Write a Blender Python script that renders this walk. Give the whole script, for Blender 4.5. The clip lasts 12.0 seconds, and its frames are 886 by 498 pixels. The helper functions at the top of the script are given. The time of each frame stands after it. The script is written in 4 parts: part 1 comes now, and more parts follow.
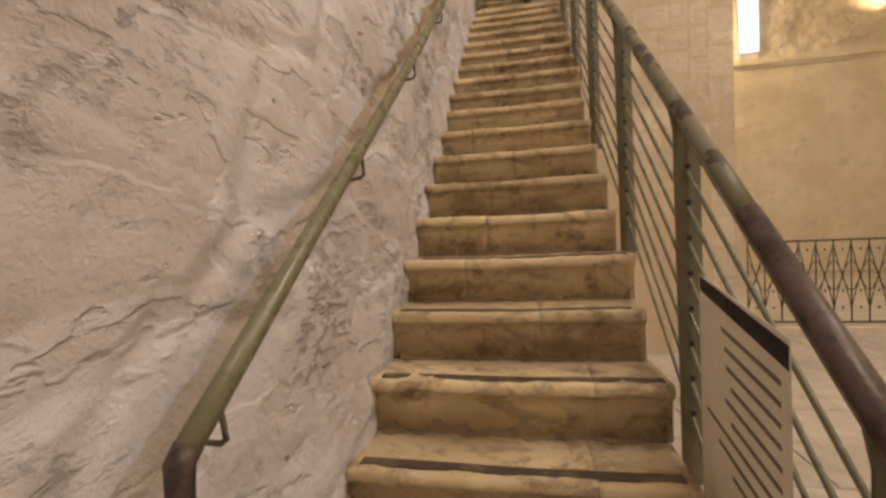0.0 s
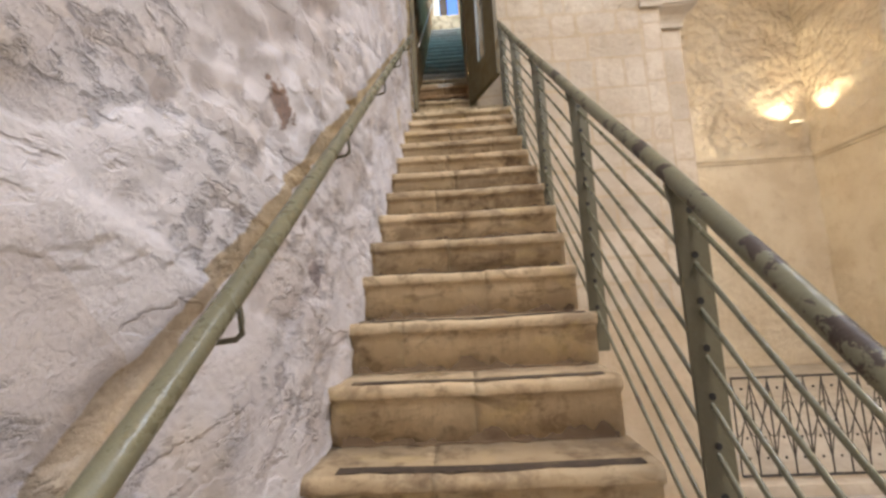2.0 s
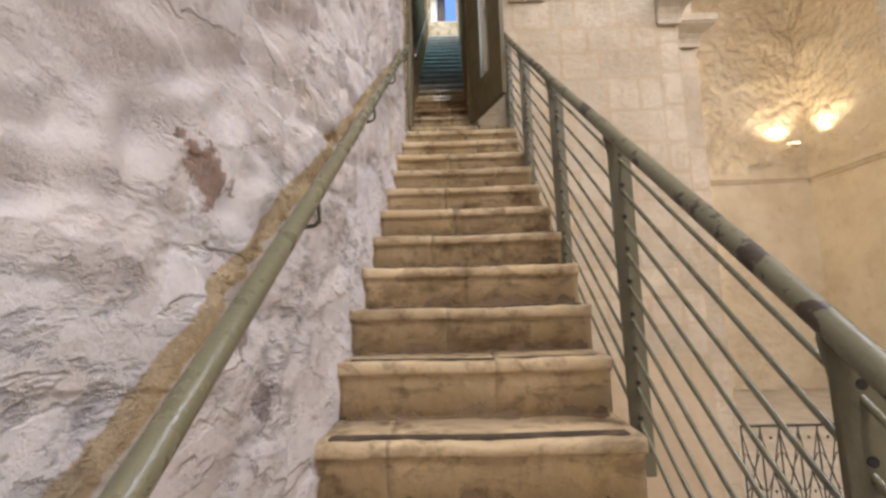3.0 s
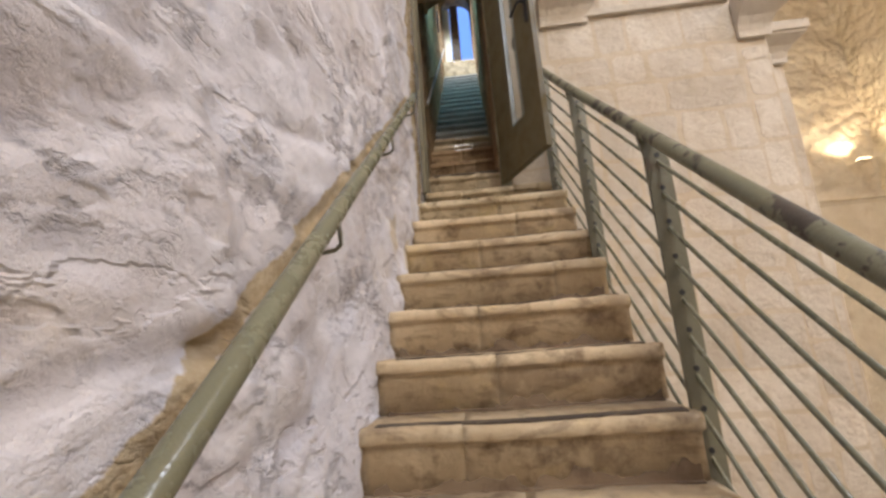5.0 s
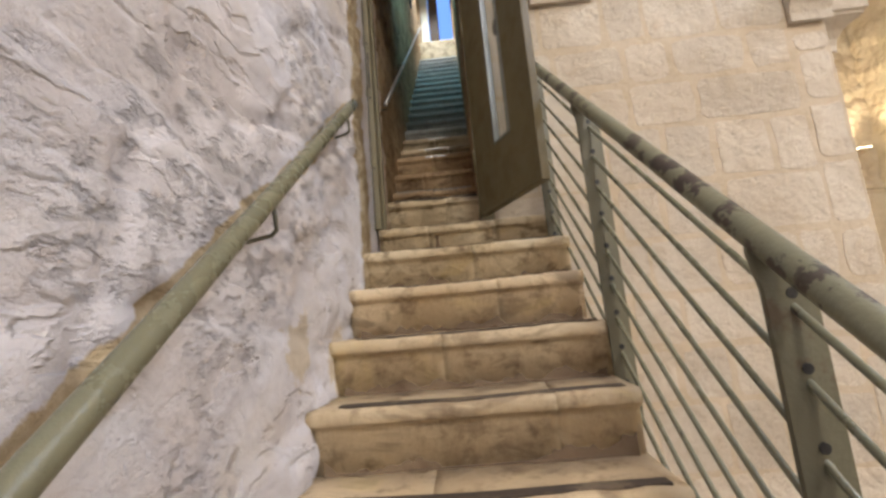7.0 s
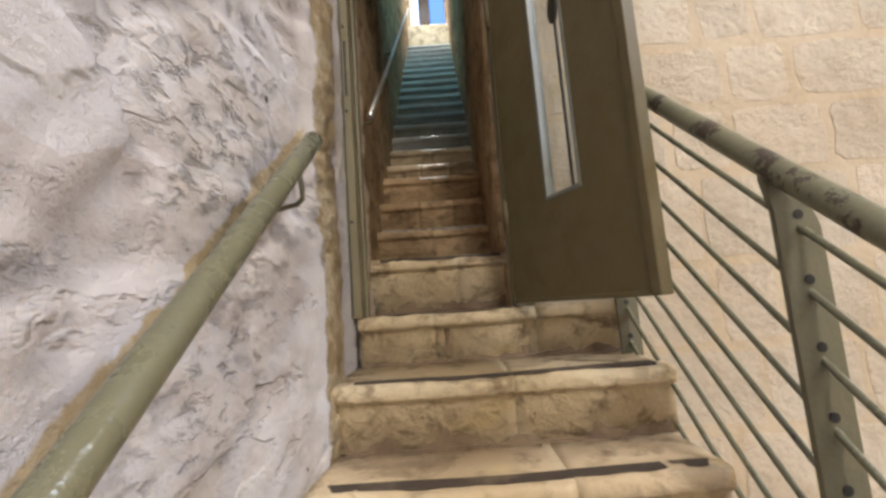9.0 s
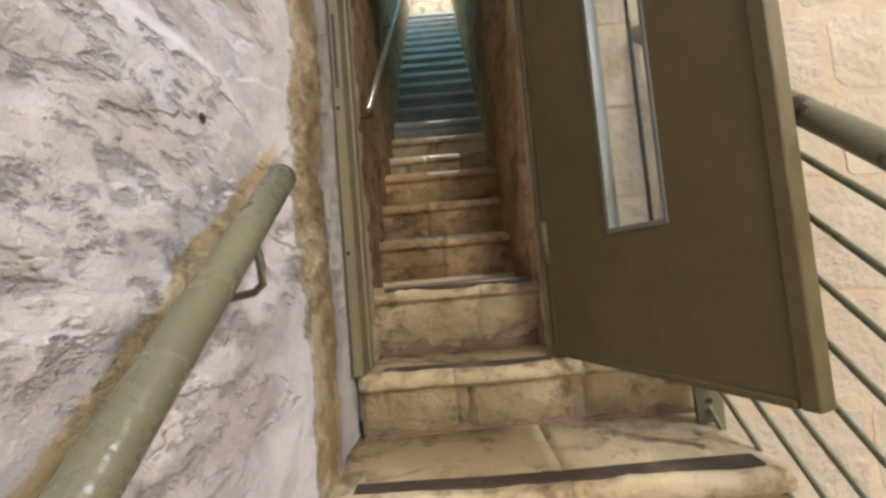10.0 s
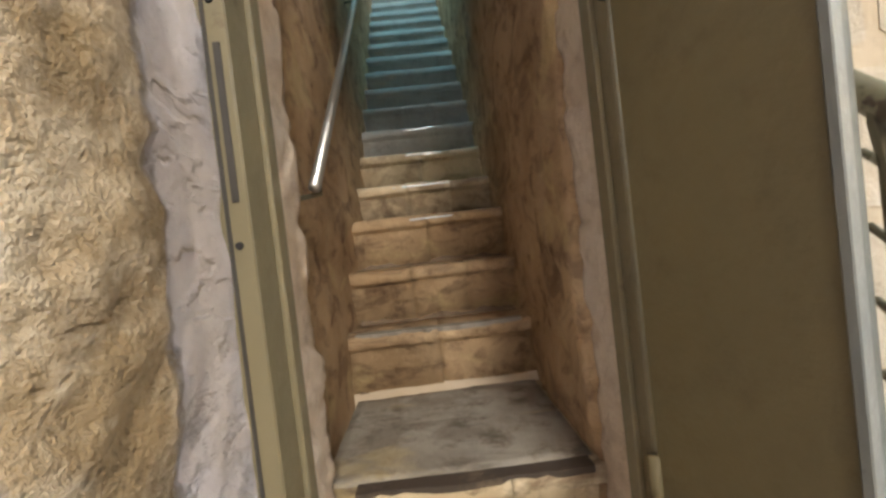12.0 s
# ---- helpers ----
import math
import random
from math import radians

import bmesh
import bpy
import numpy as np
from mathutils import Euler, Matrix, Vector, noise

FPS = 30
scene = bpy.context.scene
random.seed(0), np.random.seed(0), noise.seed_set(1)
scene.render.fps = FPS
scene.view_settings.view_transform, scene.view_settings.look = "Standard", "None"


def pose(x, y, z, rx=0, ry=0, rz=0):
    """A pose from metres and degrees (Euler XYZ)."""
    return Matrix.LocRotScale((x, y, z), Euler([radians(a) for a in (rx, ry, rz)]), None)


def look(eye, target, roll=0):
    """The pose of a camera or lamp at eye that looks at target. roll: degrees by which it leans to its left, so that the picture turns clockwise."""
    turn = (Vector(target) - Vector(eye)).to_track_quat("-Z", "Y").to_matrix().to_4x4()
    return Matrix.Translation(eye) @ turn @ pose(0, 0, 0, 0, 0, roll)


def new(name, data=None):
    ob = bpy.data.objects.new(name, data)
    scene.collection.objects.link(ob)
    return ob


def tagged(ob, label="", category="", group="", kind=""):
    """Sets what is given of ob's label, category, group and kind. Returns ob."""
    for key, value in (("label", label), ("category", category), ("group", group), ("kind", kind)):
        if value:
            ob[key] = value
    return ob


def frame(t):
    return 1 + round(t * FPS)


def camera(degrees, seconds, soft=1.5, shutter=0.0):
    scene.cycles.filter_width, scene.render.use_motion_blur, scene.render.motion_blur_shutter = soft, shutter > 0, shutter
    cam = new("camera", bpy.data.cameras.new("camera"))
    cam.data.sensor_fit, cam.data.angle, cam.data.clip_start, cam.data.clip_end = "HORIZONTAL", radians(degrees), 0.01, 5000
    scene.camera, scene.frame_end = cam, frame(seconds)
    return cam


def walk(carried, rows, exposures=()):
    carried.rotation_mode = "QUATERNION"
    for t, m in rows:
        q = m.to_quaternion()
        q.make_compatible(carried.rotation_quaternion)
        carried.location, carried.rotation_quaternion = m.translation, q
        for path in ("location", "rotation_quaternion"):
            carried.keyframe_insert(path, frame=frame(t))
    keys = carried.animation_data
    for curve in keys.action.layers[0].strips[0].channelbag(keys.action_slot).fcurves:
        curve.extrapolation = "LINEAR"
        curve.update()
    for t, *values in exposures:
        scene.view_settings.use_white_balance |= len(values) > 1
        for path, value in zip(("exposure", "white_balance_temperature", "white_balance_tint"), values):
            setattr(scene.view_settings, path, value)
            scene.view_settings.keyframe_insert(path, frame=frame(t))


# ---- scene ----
cam = camera(92.0, 12.0, soft=2.8)
PATH = [
    (0, (-0.01, 0.003, 1.437), (-0.386, 1.966, 1.367), -2.5),
    (0.5, (-0.1, 0.487, 1.552), (-0.435, 2.454, 1.691), -2.8),
    (1, (-0.161, 0.785, 1.821), (-0.455, 2.742, 2.108), -5.5),
    (1.5, (-0.117, 0.959, 2.015), (-0.314, 2.938, 2.225), -4.3),
    (2, (-0.076, 1.166, 2.195), (-0.165, 3.149, 2.437), -3.0),
    (2.5, (-0.134, 1.362, 2.343), (-0.128, 3.346, 2.593), -1.9),
    (3, (-0.124, 1.553, 2.522), (-0.16, 3.537, 2.776), -1.5),
    (3.2, (-0.109, 1.633, 2.587), (-0.157, 3.614, 2.86), -1.7),
    (4.8, (-0.146, 2.349, 3.043), (-0.28, 4.293, 3.495), -4.9),
    (5, (-0.132, 2.418, 3.117), (-0.29, 4.368, 3.529), -4.2),
    (5.5, (-0.087, 2.606, 3.259), (-0.281, 4.561, 3.632), -5.9),
    (6, (-0.095, 2.751, 3.335), (-0.286, 4.715, 3.658), -6.9),
    (6.5, (-0.075, 2.902, 3.483), (-0.198, 4.873, 3.796), -6.2),
    (7, (-0.014, 3.089, 3.656), (-0.115, 5.062, 3.973), -5.0),
    (7.2, (-0.022, 3.175, 3.67), (-0.095, 5.14, 4.035), -4.8),
    (8.8, (-0.14, 3.758, 4.133), (-0.149, 5.741, 4.39), -4.4),
    (9, (-0.142, 3.816, 4.187), (-0.151, 5.801, 4.438), -4.3),
    (9.5, (-0.117, 3.959, 4.371), (-0.137, 5.949, 4.57), -4.1),
    (10, (-0.186, 4.129, 4.41), (-0.212, 6.124, 4.542), -4.9),
    (10.5, (-0.215, 4.328, 4.516), (-0.131, 6.326, 4.514), -5.1),
    (11, (-0.185, 4.5, 4.647), (-0.139, 6.498, 4.576), -5.7),
    (11.5, (-0.201, 4.616, 4.753), (-0.185, 6.613, 4.643), -6.5),
    (12, (-0.211, 4.723, 4.896), (-0.138, 6.721, 4.854), -6.6),
]
walk(cam, [(t, look(eye, target, roll)) for t, eye, target, roll in PATH],
     exposures=[(0.0, -1.08, 8100, 15), (0.3, -0.74, 6800, 13), (1.0, -0.60, 6050, 11), (2.0, -0.56, 6100, 11), (3.0, -0.62, 6200, 12), (6.0, -0.57, 6100, 11), (9.0, -0.36, 6150, 8), (10.0, -0.17, 6150, 8), (11.2, 0.0, 6250, 9), (12.0, 0.32, 6150, 8)])

# ---------- light ----------
world = bpy.data.worlds.new("sky")
scene.world = world
world.use_nodes = True
wn = world.node_tree.nodes
sky = wn.new("ShaderNodeTexSky")
sky.sky_type, sky.sun_disc = "NISHITA", False
sky.sun_elevation, sky.sun_rotation = radians(48), radians(200)
world.node_tree.links.new(sky.outputs[0], wn["Background"].inputs[0])
wn["Background"].inputs[1].default_value = 0.12


def lamp(name, kind, m, watts, colour, size=0.1, size_y=None, spread=None):
    data = bpy.data.lights.new(name, kind)
    data.energy, data.color = watts, colour
    if kind == "AREA":
        data.shape, data.size, data.size_y = "RECTANGLE", size, size_y or size
        if spread:
            data.spread = radians(spread)
    elif kind == "SUN":
        data.angle = radians(0.5)
    else:
        data.shadow_soft_size = size
    ob = new(name, data)
    ob.matrix_world = m
    return ob


WARM, COOL = (1.0, 0.77, 0.47), (0.86, 0.90, 1.0)
lamp("sun", "SUN", look((0, 0, 30), (-12, 14, 0)), 3.0, (1.0, 0.95, 0.86))
# unseen lamp added high up to rake the left wall; no clerestory is built
lamp("high_fill_light", "AREA", look((6.5, 1.4, 11.8), (-0.5, 2.6, 2.2)), 1420, COOL, 2.4, 4.5)
# added fill from behind onto risers and door wall; the back wall has no window
lamp("back_fill_light", "AREA", look((2.0, -4.8, 10.6), (0.3, 4.5, 3.2)), 980, (1.0, 0.93, 0.83), 2.4, 3.0)
lamp("stair_head_light", "AREA", look((-0.15, 9.3, 9.65), (-0.15, 9.75, 8.1)), 26, (0.90, 0.97, 1.0), 0.4, 0.3, 90)
# teal lamp added under the vault to brighten the upper risers
lamp("passage_fill_light", "AREA", look((-0.15, 7.1, 8.15), (-0.15, 8.5, 6.9)), 24, (0.36, 0.82, 1.0), 0.42, 0.34)
for at, to in (((9.86, 13.66, 6.98), (9.5, 13.98, 8.1)), ((10.16, 13.40, 6.98), (10.46, 13.0, 8.1))):
    fan = lamp("corner_uplight", "SPOT", look(at, to), 150, WARM, 0.06)
    fan.data.spot_size, fan.data.spot_blend = radians(115), 0.7
# two bare warm lamps added to lift the nave; no fixtures stand there
lamp("side_fill", "POINT", pose(9.85, 2.5, 6.9), 480, WARM, 0.15)
lamp("aisle_fill", "POINT", pose(5.0, 13.3, 6.7), 370, WARM, 0.15)

# ---------- materials ----------


class Shader:
    """A small builder of node materials in world metres."""

    def __init__(self, name):
        self.m = bpy.data.materials.new(name)
        self.m.use_nodes = True
        self.t = self.m.node_tree
        self.b = self.t.nodes["Principled BSDF"]
        self.where = self.t.nodes.new("ShaderNodeNewGeometry").outputs["Position"]

    def link(self, a, b):
        self.t.links.new(a, b)

    def noise(self, scale, detail=6.0, rough=0.6, stretch=None, warp=0.0):
        n = self.t.nodes.new("ShaderNodeTexNoise")
        n.inputs["Scale"].default_value, n.inputs["Detail"].default_value = scale, detail
        n.inputs["Roughness"].default_value, n.inputs["Distortion"].default_value = rough, warp
        src = self.where
        if stretch:
            v = self.t.nodes.new("ShaderNodeVectorMath")
            v.operation = "MULTIPLY"
            v.inputs[1].default_value = stretch
            self.link(src, v.inputs[0])
            src = v.outputs[0]
        self.link(src, n.inputs["Vector"])
        return n.outputs["Fac"]

    def cells(self, scale):
        n = self.t.nodes.new("ShaderNodeTexVoronoi")
        n.inputs["Scale"].default_value = scale
        self.link(self.where, n.inputs["Vector"])
        return n.outputs["Distance"]

    def ramp(self, fac, lo, hi, a=0.0, b=1.0):
        n = self.t.nodes.new("ShaderNodeMapRange")
        n.interpolation_type = "SMOOTHSTEP"
        for i, v in enumerate((lo, hi, a, b)):
            n.inputs[i + 1].default_value = v
        self.link(fac, n.inputs[0])
        return n.outputs[0]

    def math(self, op, a, b=0.0):
        n = self.t.nodes.new("ShaderNodeMath")
        n.operation = op
        for i, v in enumerate((a, b)):
            if isinstance(v, (int, float)):
                n.inputs[i].default_value = v
            else:
                self.link(v, n.inputs[i])
        return n.outputs[0]

    def mix(self, fac, a, b, blend="MIX"):
        n = self.t.nodes.new("ShaderNodeMix")
        n.data_type, n.blend_type = "RGBA", blend
        for sock, v in ((n.inputs[0], fac), (n.inputs[6], a), (n.inputs[7], b)):
            if isinstance(v, tuple):
                sock.default_value = (*v, 1)
            elif isinstance(v, (int, float)):
                sock.default_value = v
            else:
                self.link(v, sock)
        return n.outputs[2]

    def axis(self, name):
        n = self.t.nodes.new("ShaderNodeSeparateXYZ")
        self.link(self.where, n.inputs[0])
        return n.outputs[name]

    def vary(self, colour, amount):
        """A little lighter or darker from piece to piece."""
        n = self.t.nodes.new("ShaderNodeObjectInfo")
        f = self.ramp(n.outputs["Random"], 0, 1, 1 - amount, 1 + amount)
        v = self.t.nodes.new("ShaderNodeVectorMath")
        v.operation = "SCALE"
        self.link(colour, v.inputs[0])
        self.link(f, v.inputs["Scale"])
        return v.outputs[0]

    def done(self, colour, rough=0.9, height=None, relief=0.01, metal=0.0, strength=1.0):
        if isinstance(colour, tuple):
            self.b.inputs["Base Color"].default_value = (*colour, 1)
        else:
            self.link(colour, self.b.inputs["Base Color"])
        if isinstance(rough, float):
            self.b.inputs["Roughness"].default_value = rough
        else:
            self.link(rough, self.b.inputs["Roughness"])
        self.b.inputs["Metallic"].default_value = metal
        if height is not None:
            n = self.t.nodes.new("ShaderNodeBump")
            n.inputs["Distance"].default_value, n.inputs["Strength"].default_value = relief, strength
            self.link(height, n.inputs["Height"])
            self.link(n.outputs[0], self.b.inputs["Normal"])
        return self.m


def plaster():
    """Pale lilac limewash, flaking to ochre mortar along the rail and beside the door."""
    s = Shader("limewash_plaster")
    big, mid, fine = s.noise(1.1, 6, 0.65), s.noise(6, 9, 0.72), s.noise(40, 6, 0.75)
    # rubble stones under the limewash: warped cells, lying on the slant
    v = s.t.nodes.new("ShaderNodeVectorMath")
    v.operation = "MULTIPLY_ADD"
    wob = s.t.nodes.new("ShaderNodeTexNoise")
    wob.inputs["Scale"].default_value, wob.inputs["Detail"].default_value = 2.6, 5
    s.link(s.where, wob.inputs["Vector"])
    s.link(wob.outputs["Color"], v.inputs[0])
    v.inputs[1].default_value = (0.22, 0.22, 0.22)
    s.link(s.where, v.inputs[2])
    sq = s.t.nodes.new("ShaderNodeMapping")
    sq.inputs["Rotation"].default_value = (radians(5), 0, 0)
    sq.inputs["Scale"].default_value = (0.2, 1.75, 3.1)
    s.link(v.outputs[0], sq.inputs["Vector"])
    edge, cell = s.t.nodes.new("ShaderNodeTexVoronoi"), s.t.nodes.new("ShaderNodeTexVoronoi")
    edge.feature = "DISTANCE_TO_EDGE"
    for n in (edge, cell):
        n.inputs["Scale"].default_value = 1.0
        s.link(sq.outputs[0], n.inputs["Vector"])
    shade = s.t.nodes.new("ShaderNodeSeparateColor")
    s.link(cell.outputs["Color"], shade.inputs[0])
    rag = s.math("ADD", edge.outputs["Distance"], s.math("MULTIPLY", s.math("SUBTRACT", mid, 0.5), 0.22))
    joint = s.math("MULTIPLY", s.ramp(rag, 0.16, 0.0), s.ramp(s.noise(1.6, 3), 0.40, 0.58))
    c = s.mix(s.ramp(shade.outputs[0], 0.25, 0.75), (0.65, 0.605, 0.59), (0.755, 0.735, 0.755))
    c = s.mix(s.ramp(big, 0.42, 0.62, 0, 0.6), c, (0.72, 0.67, 0.645))
    c = s.mix(s.math("MULTIPLY", joint, 0.18), c, (0.56, 0.49, 0.445))
    # pocked zones, the shade of their pits put into the colour as well
    zone = s.ramp(s.noise(1.9, 4, 0.6), 0.46, 0.60)
    pock = s.math("MULTIPLY", s.ramp(s.noise(22, 6, 0.66, (1, 0.8, 1.5)), 0.50, 0.68), zone)
    c = s.mix(s.math("MULTIPLY", pock, 0.14), c, (0.54, 0.48, 0.46))
    # tears in the plaster, likewise darkened in colour to deepen their relief
    tear = s.ramp(s.noise(6, 6, 0.66, (1, 0.7, 1.9)), 0.60, 0.72)
    c = s.mix(s.math("MULTIPLY", tear, 0.10), c, (0.44, 0.38, 0.36))
    c = s.mix(s.ramp(s.noise(2.4, 6, 0.6), 0.57, 0.66, 0, 0.6), c, (0.81, 0.785, 0.78))
    c = s.mix(s.ramp(s.noise(1.7, 4, 0.5, (1, 1, 1.6)), 0.58, 0.70, 0, 0.5), c, (0.68, 0.59, 0.46))
    c = s.mix(s.ramp(s.noise(3.1, 7, 0.6, (1, 1.6, 0.8)), 0.69, 0.72, 0, 0.4), c, (0.46, 0.39, 0.34))
    c = s.mix(s.ramp(s.cells(4.0), 0.036, 0.026), c, (0.12, 0.09, 0.075))
    y, z = s.axis("Y"), s.axis("Z")
    # thin coats of old limewash that have flaked off along ragged edges
    coat = s.ramp(s.noise(1.5, 5, 0.52, (1, 0.8, 1.5)), 0.495, 0.515)
    coat2 = s.ramp(s.noise(4.2, 5, 0.55, (1, 0.7, 1.6)), 0.57, 0.60)
    c = s.mix(s.math("MULTIPLY", coat, 0.32), c, (0.80, 0.775, 0.785))
    c = s.mix(s.math("MULTIPLY", coat2, 0.30), c, (0.59, 0.53, 0.50))
    # bare places: a cream scar low by the upper steps and grey mortar under the rail
    def scar(cy, cz, r, colour, stretch=1.0, ragged=0.30):
        a, b = s.math("SUBTRACT", y, cy), s.math("MULTIPLY", s.math("SUBTRACT", z, cz), stretch)
        f = s.math("SQRT", s.math("ADD", s.math("MULTIPLY", a, a), s.math("MULTIPLY", b, b)))
        f = s.math("ADD", f, s.math("MULTIPLY", s.math("SUBTRACT", s.noise(8, 6, 0.7), 0.5), ragged))
        return s.mix(s.ramp(f, r, r * 0.7), c, colour)

    c = scar(4.30, 3.60, 0.10, (0.66, 0.57, 0.43))
    c = scar(4.62, 3.50, 0.09, (0.64, 0.54, 0.38), 0.5)
    c = scar(2.45, 2.46, 0.022, (0.40, 0.35, 0.33), 0.7, 0.16)
    c = scar(2.57, 2.29, 0.030, (0.38, 0.33, 0.32), 0.6, 0.16)
    c = scar(2.50, 2.18, 0.022, (0.42, 0.36, 0.33), 0.6, 0.16)
    # a drilled hole, its shaded inside painted as a dark spot
    c = scar(4.689, 4.652, 0.009, (0.07, 0.055, 0.05), 1.0, 0.004)
    # brown soiling, thickening towards the door, where it also paints the dimmer light
    soil_dim = s.math("MULTIPLY", s.ramp(s.noise(2.3, 6, 0.65), 0.38, 0.56), s.ramp(y, 3.8, 4.6))
    c = s.mix(s.math("MULTIPLY", soil_dim, 0.42), c, s.mix(s.ramp(mid, 0.4, 0.6), (0.44, 0.36, 0.28), (0.62, 0.54, 0.43)))
    off = s.math("SUBTRACT", z, s.math("ADD", s.math("MULTIPLY", y, 0.819), 0.618))
    off = s.math("ADD", s.math("ABSOLUTE", off), s.math("MULTIPLY", s.math("SUBTRACT", mid, 0.5), 0.10))
    band = s.math("MULTIPLY", s.ramp(off, 0.044, 0.034), s.ramp(y, 0.6, 2.6, 0.45, 1.0))
    band = s.math("MULTIPLY", band, s.ramp(y, 4.96, 4.90))
    ochre = s.mix(s.ramp(fine, 0.35, 0.7), (0.44, 0.31, 0.13), (0.58, 0.45, 0.24))
    c = s.mix(s.math("MULTIPLY", band, 0.85), c, ochre)
    edge = s.math("ADD", s.math("ABSOLUTE", s.math("SUBTRACT", y, 5.07)), s.math("MULTIPLY", s.math("SUBTRACT", mid, 0.5), 0.14))
    crumb = s.ramp(edge, 0.105, 0.078)
    c = s.mix(crumb, c, s.mix(s.ramp(mid, 0.4, 0.6), (0.34, 0.235, 0.11), (0.61, 0.485, 0.30)))
    # one old flake down to red brick dust
    dy, dz = s.math("SUBTRACT", y, 2.31), s.math("SUBTRACT", z, 2.75)
    far = s.math("SQRT", s.math("ADD", s.math("MULTIPLY", dy, dy), s.math("MULTIPLY", dz, dz)))
    far = s.math("ADD", far, s.math("MULTIPLY", s.math("SUBTRACT", s.noise(9, 6, 0.7), 0.5), 0.40))
    c = s.mix(s.ramp(far, 0.075, 0.045), c, s.mix(s.ramp(fine, 0.4, 0.65), (0.36, 0.25, 0.205), (0.25, 0.20, 0.185)))
    h = s.math("ADD", s.math("MULTIPLY", mid, 0.9), s.math("MULTIPLY", fine, 0.05))
    h = s.math("SUBTRACT", h, s.math("ADD", s.math("MULTIPLY", joint, 0.15), s.math("ADD", s.math("MULTIPLY", pock, 0.38), s.math("MULTIPLY", tear, 0.2))))
    h = s.math("ADD", h, s.math("MULTIPLY", s.math("MULTIPLY", crumb, s.noise(22, 6, 0.66)), 1.2))
    h = s.math("ADD", h, s.math("MULTIPLY", shade.outputs[1], 0.12))
    h = s.math("ADD", h, s.math("SUBTRACT", s.math("MULTIPLY", coat, 0.22), s.math("MULTIPLY", coat2, 0.20)))
    c = s.mix(1.0, c, (0.995, 1.01, 1.075), "MULTIPLY")
    return s.done(c, 0.92, h, 0.034)


def stone(name, light, dark, stain, relief=0.012, vary=0.10, stains=0.55, scale=1.0, worn=None, blotch=0.0, rubble=0.0):
    s = Shader(name)
    big, mid, fine = s.noise(2.2 * scale, 5), s.noise(9 * scale, 8, 0.65), s.noise(60 * scale, 5, 0.7)
    c = s.mix(s.ramp(big, 0.35, 0.66), dark, light)
    c = s.mix(s.ramp(mid, 0.50, 0.72, 0, stains), c, stain)
    c = s.mix(s.ramp(fine, 0.58, 0.75, 0, 0.35), c, stain)
    if blotch:
        # damp brown soiling, and yellow stone showing where feet have rubbed it clean
        c = s.mix(s.ramp(s.noise(5.5, 7, 0.68, (0.7, 1, 1.5), 0.9), 0.50, 0.62, 0, blotch), c, tuple(v * 0.95 for v in stain))
        c = s.mix(s.ramp(s.noise(4.2, 6, 0.6, (0.6, 1, 1), 0.5), 0.56, 0.66, 0, blotch * 0.9), c, (0.62, 0.49, 0.25))
    if worn:
        edge = s.t.nodes.new("ShaderNodeNewGeometry").outputs["Pointiness"]
        c = s.mix(s.math("MULTIPLY", s.ramp(edge, 0.54, 0.62), s.ramp(mid, 0.35, 0.6, 0.7, 0.1)), c, worn)
    if vary:
        c = s.vary(c, vary)
    h = s.math("ADD", s.math("MULTIPLY", mid, 0.8), s.math("MULTIPLY", fine, 0.12))
    if rubble:
        # lumpy small stones above the string course, smooth plaster below it
        high = s.ramp(s.axis("Z"), 5.9, 6.3)
        lump = s.math("ADD", s.cells(4.5), s.math("MULTIPLY", s.noise(5, 4, 0.6), 0.8))
        h = s.math("SUBTRACT", h, s.math("MULTIPLY", s.math("MULTIPLY", lump, high), rubble))
    return s.done(c, s.ramp(mid, 0.3, 0.7, 0.62, 0.92), h, relief)


def paint(name, colour, worn, rough=0.45, wear=(0.60, 0.68), metal=0.0):
    s = Shader(name)
    n, f = s.noise(7, 7, 0.7), s.noise(70, 3)
    c = s.mix(s.ramp(n, wear[0], wear[1]), colour, worn)
    c = s.mix(s.ramp(s.noise(3, 3), 0.35, 0.7, 0, 0.3), c, tuple(v * 0.6 for v in colour))
    return s.done(c, s.ramp(n, 0.4, 0.7, rough, rough + 0.25), f, 0.0015, metal)


PLASTER = plaster()
STEP = stone("worn_step_limestone", (0.61, 0.49, 0.325), (0.47, 0.36, 0.225), (0.165, 0.108, 0.066), 0.018, 0.10, 0.85, worn=(0.66, 0.56, 0.40), blotch=0.5)
# scuffed step stone, lightened to put the warm light at the door into its colour
LANDING = stone("scuffed_lit_yellow_limestone", (0.66, 0.55, 0.37), (0.54, 0.43, 0.27), (0.20, 0.135, 0.08), 0.028, 0.08, 0.95, 1.3, worn=(0.74, 0.64, 0.46), blotch=0.85)
REVEAL = stone("chipped_reveal_plaster", (0.78, 0.69, 0.59), (0.66, 0.55, 0.43), (0.36, 0.25, 0.16), 0.03, 0.0, 0.5, blotch=0.25)
ASHLAR = stone("pale_ashlar_limestone", (0.59, 0.52, 0.425), (0.50, 0.425, 0.33), (0.45, 0.36, 0.26), 0.04, 0.07, 0.55)
MORTAR = stone("ochre_lime_mortar", (0.56, 0.465, 0.345), (0.49, 0.395, 0.28), (0.40, 0.31, 0.20), 0.014, 0.0, 0.5)
NAVE = stone("honey_rubble_limestone", (0.74, 0.66, 0.52), (0.65, 0.56, 0.42), (0.52, 0.41, 0.28), 0.10, 0.0, 0.4, 0.4, rubble=0.9)
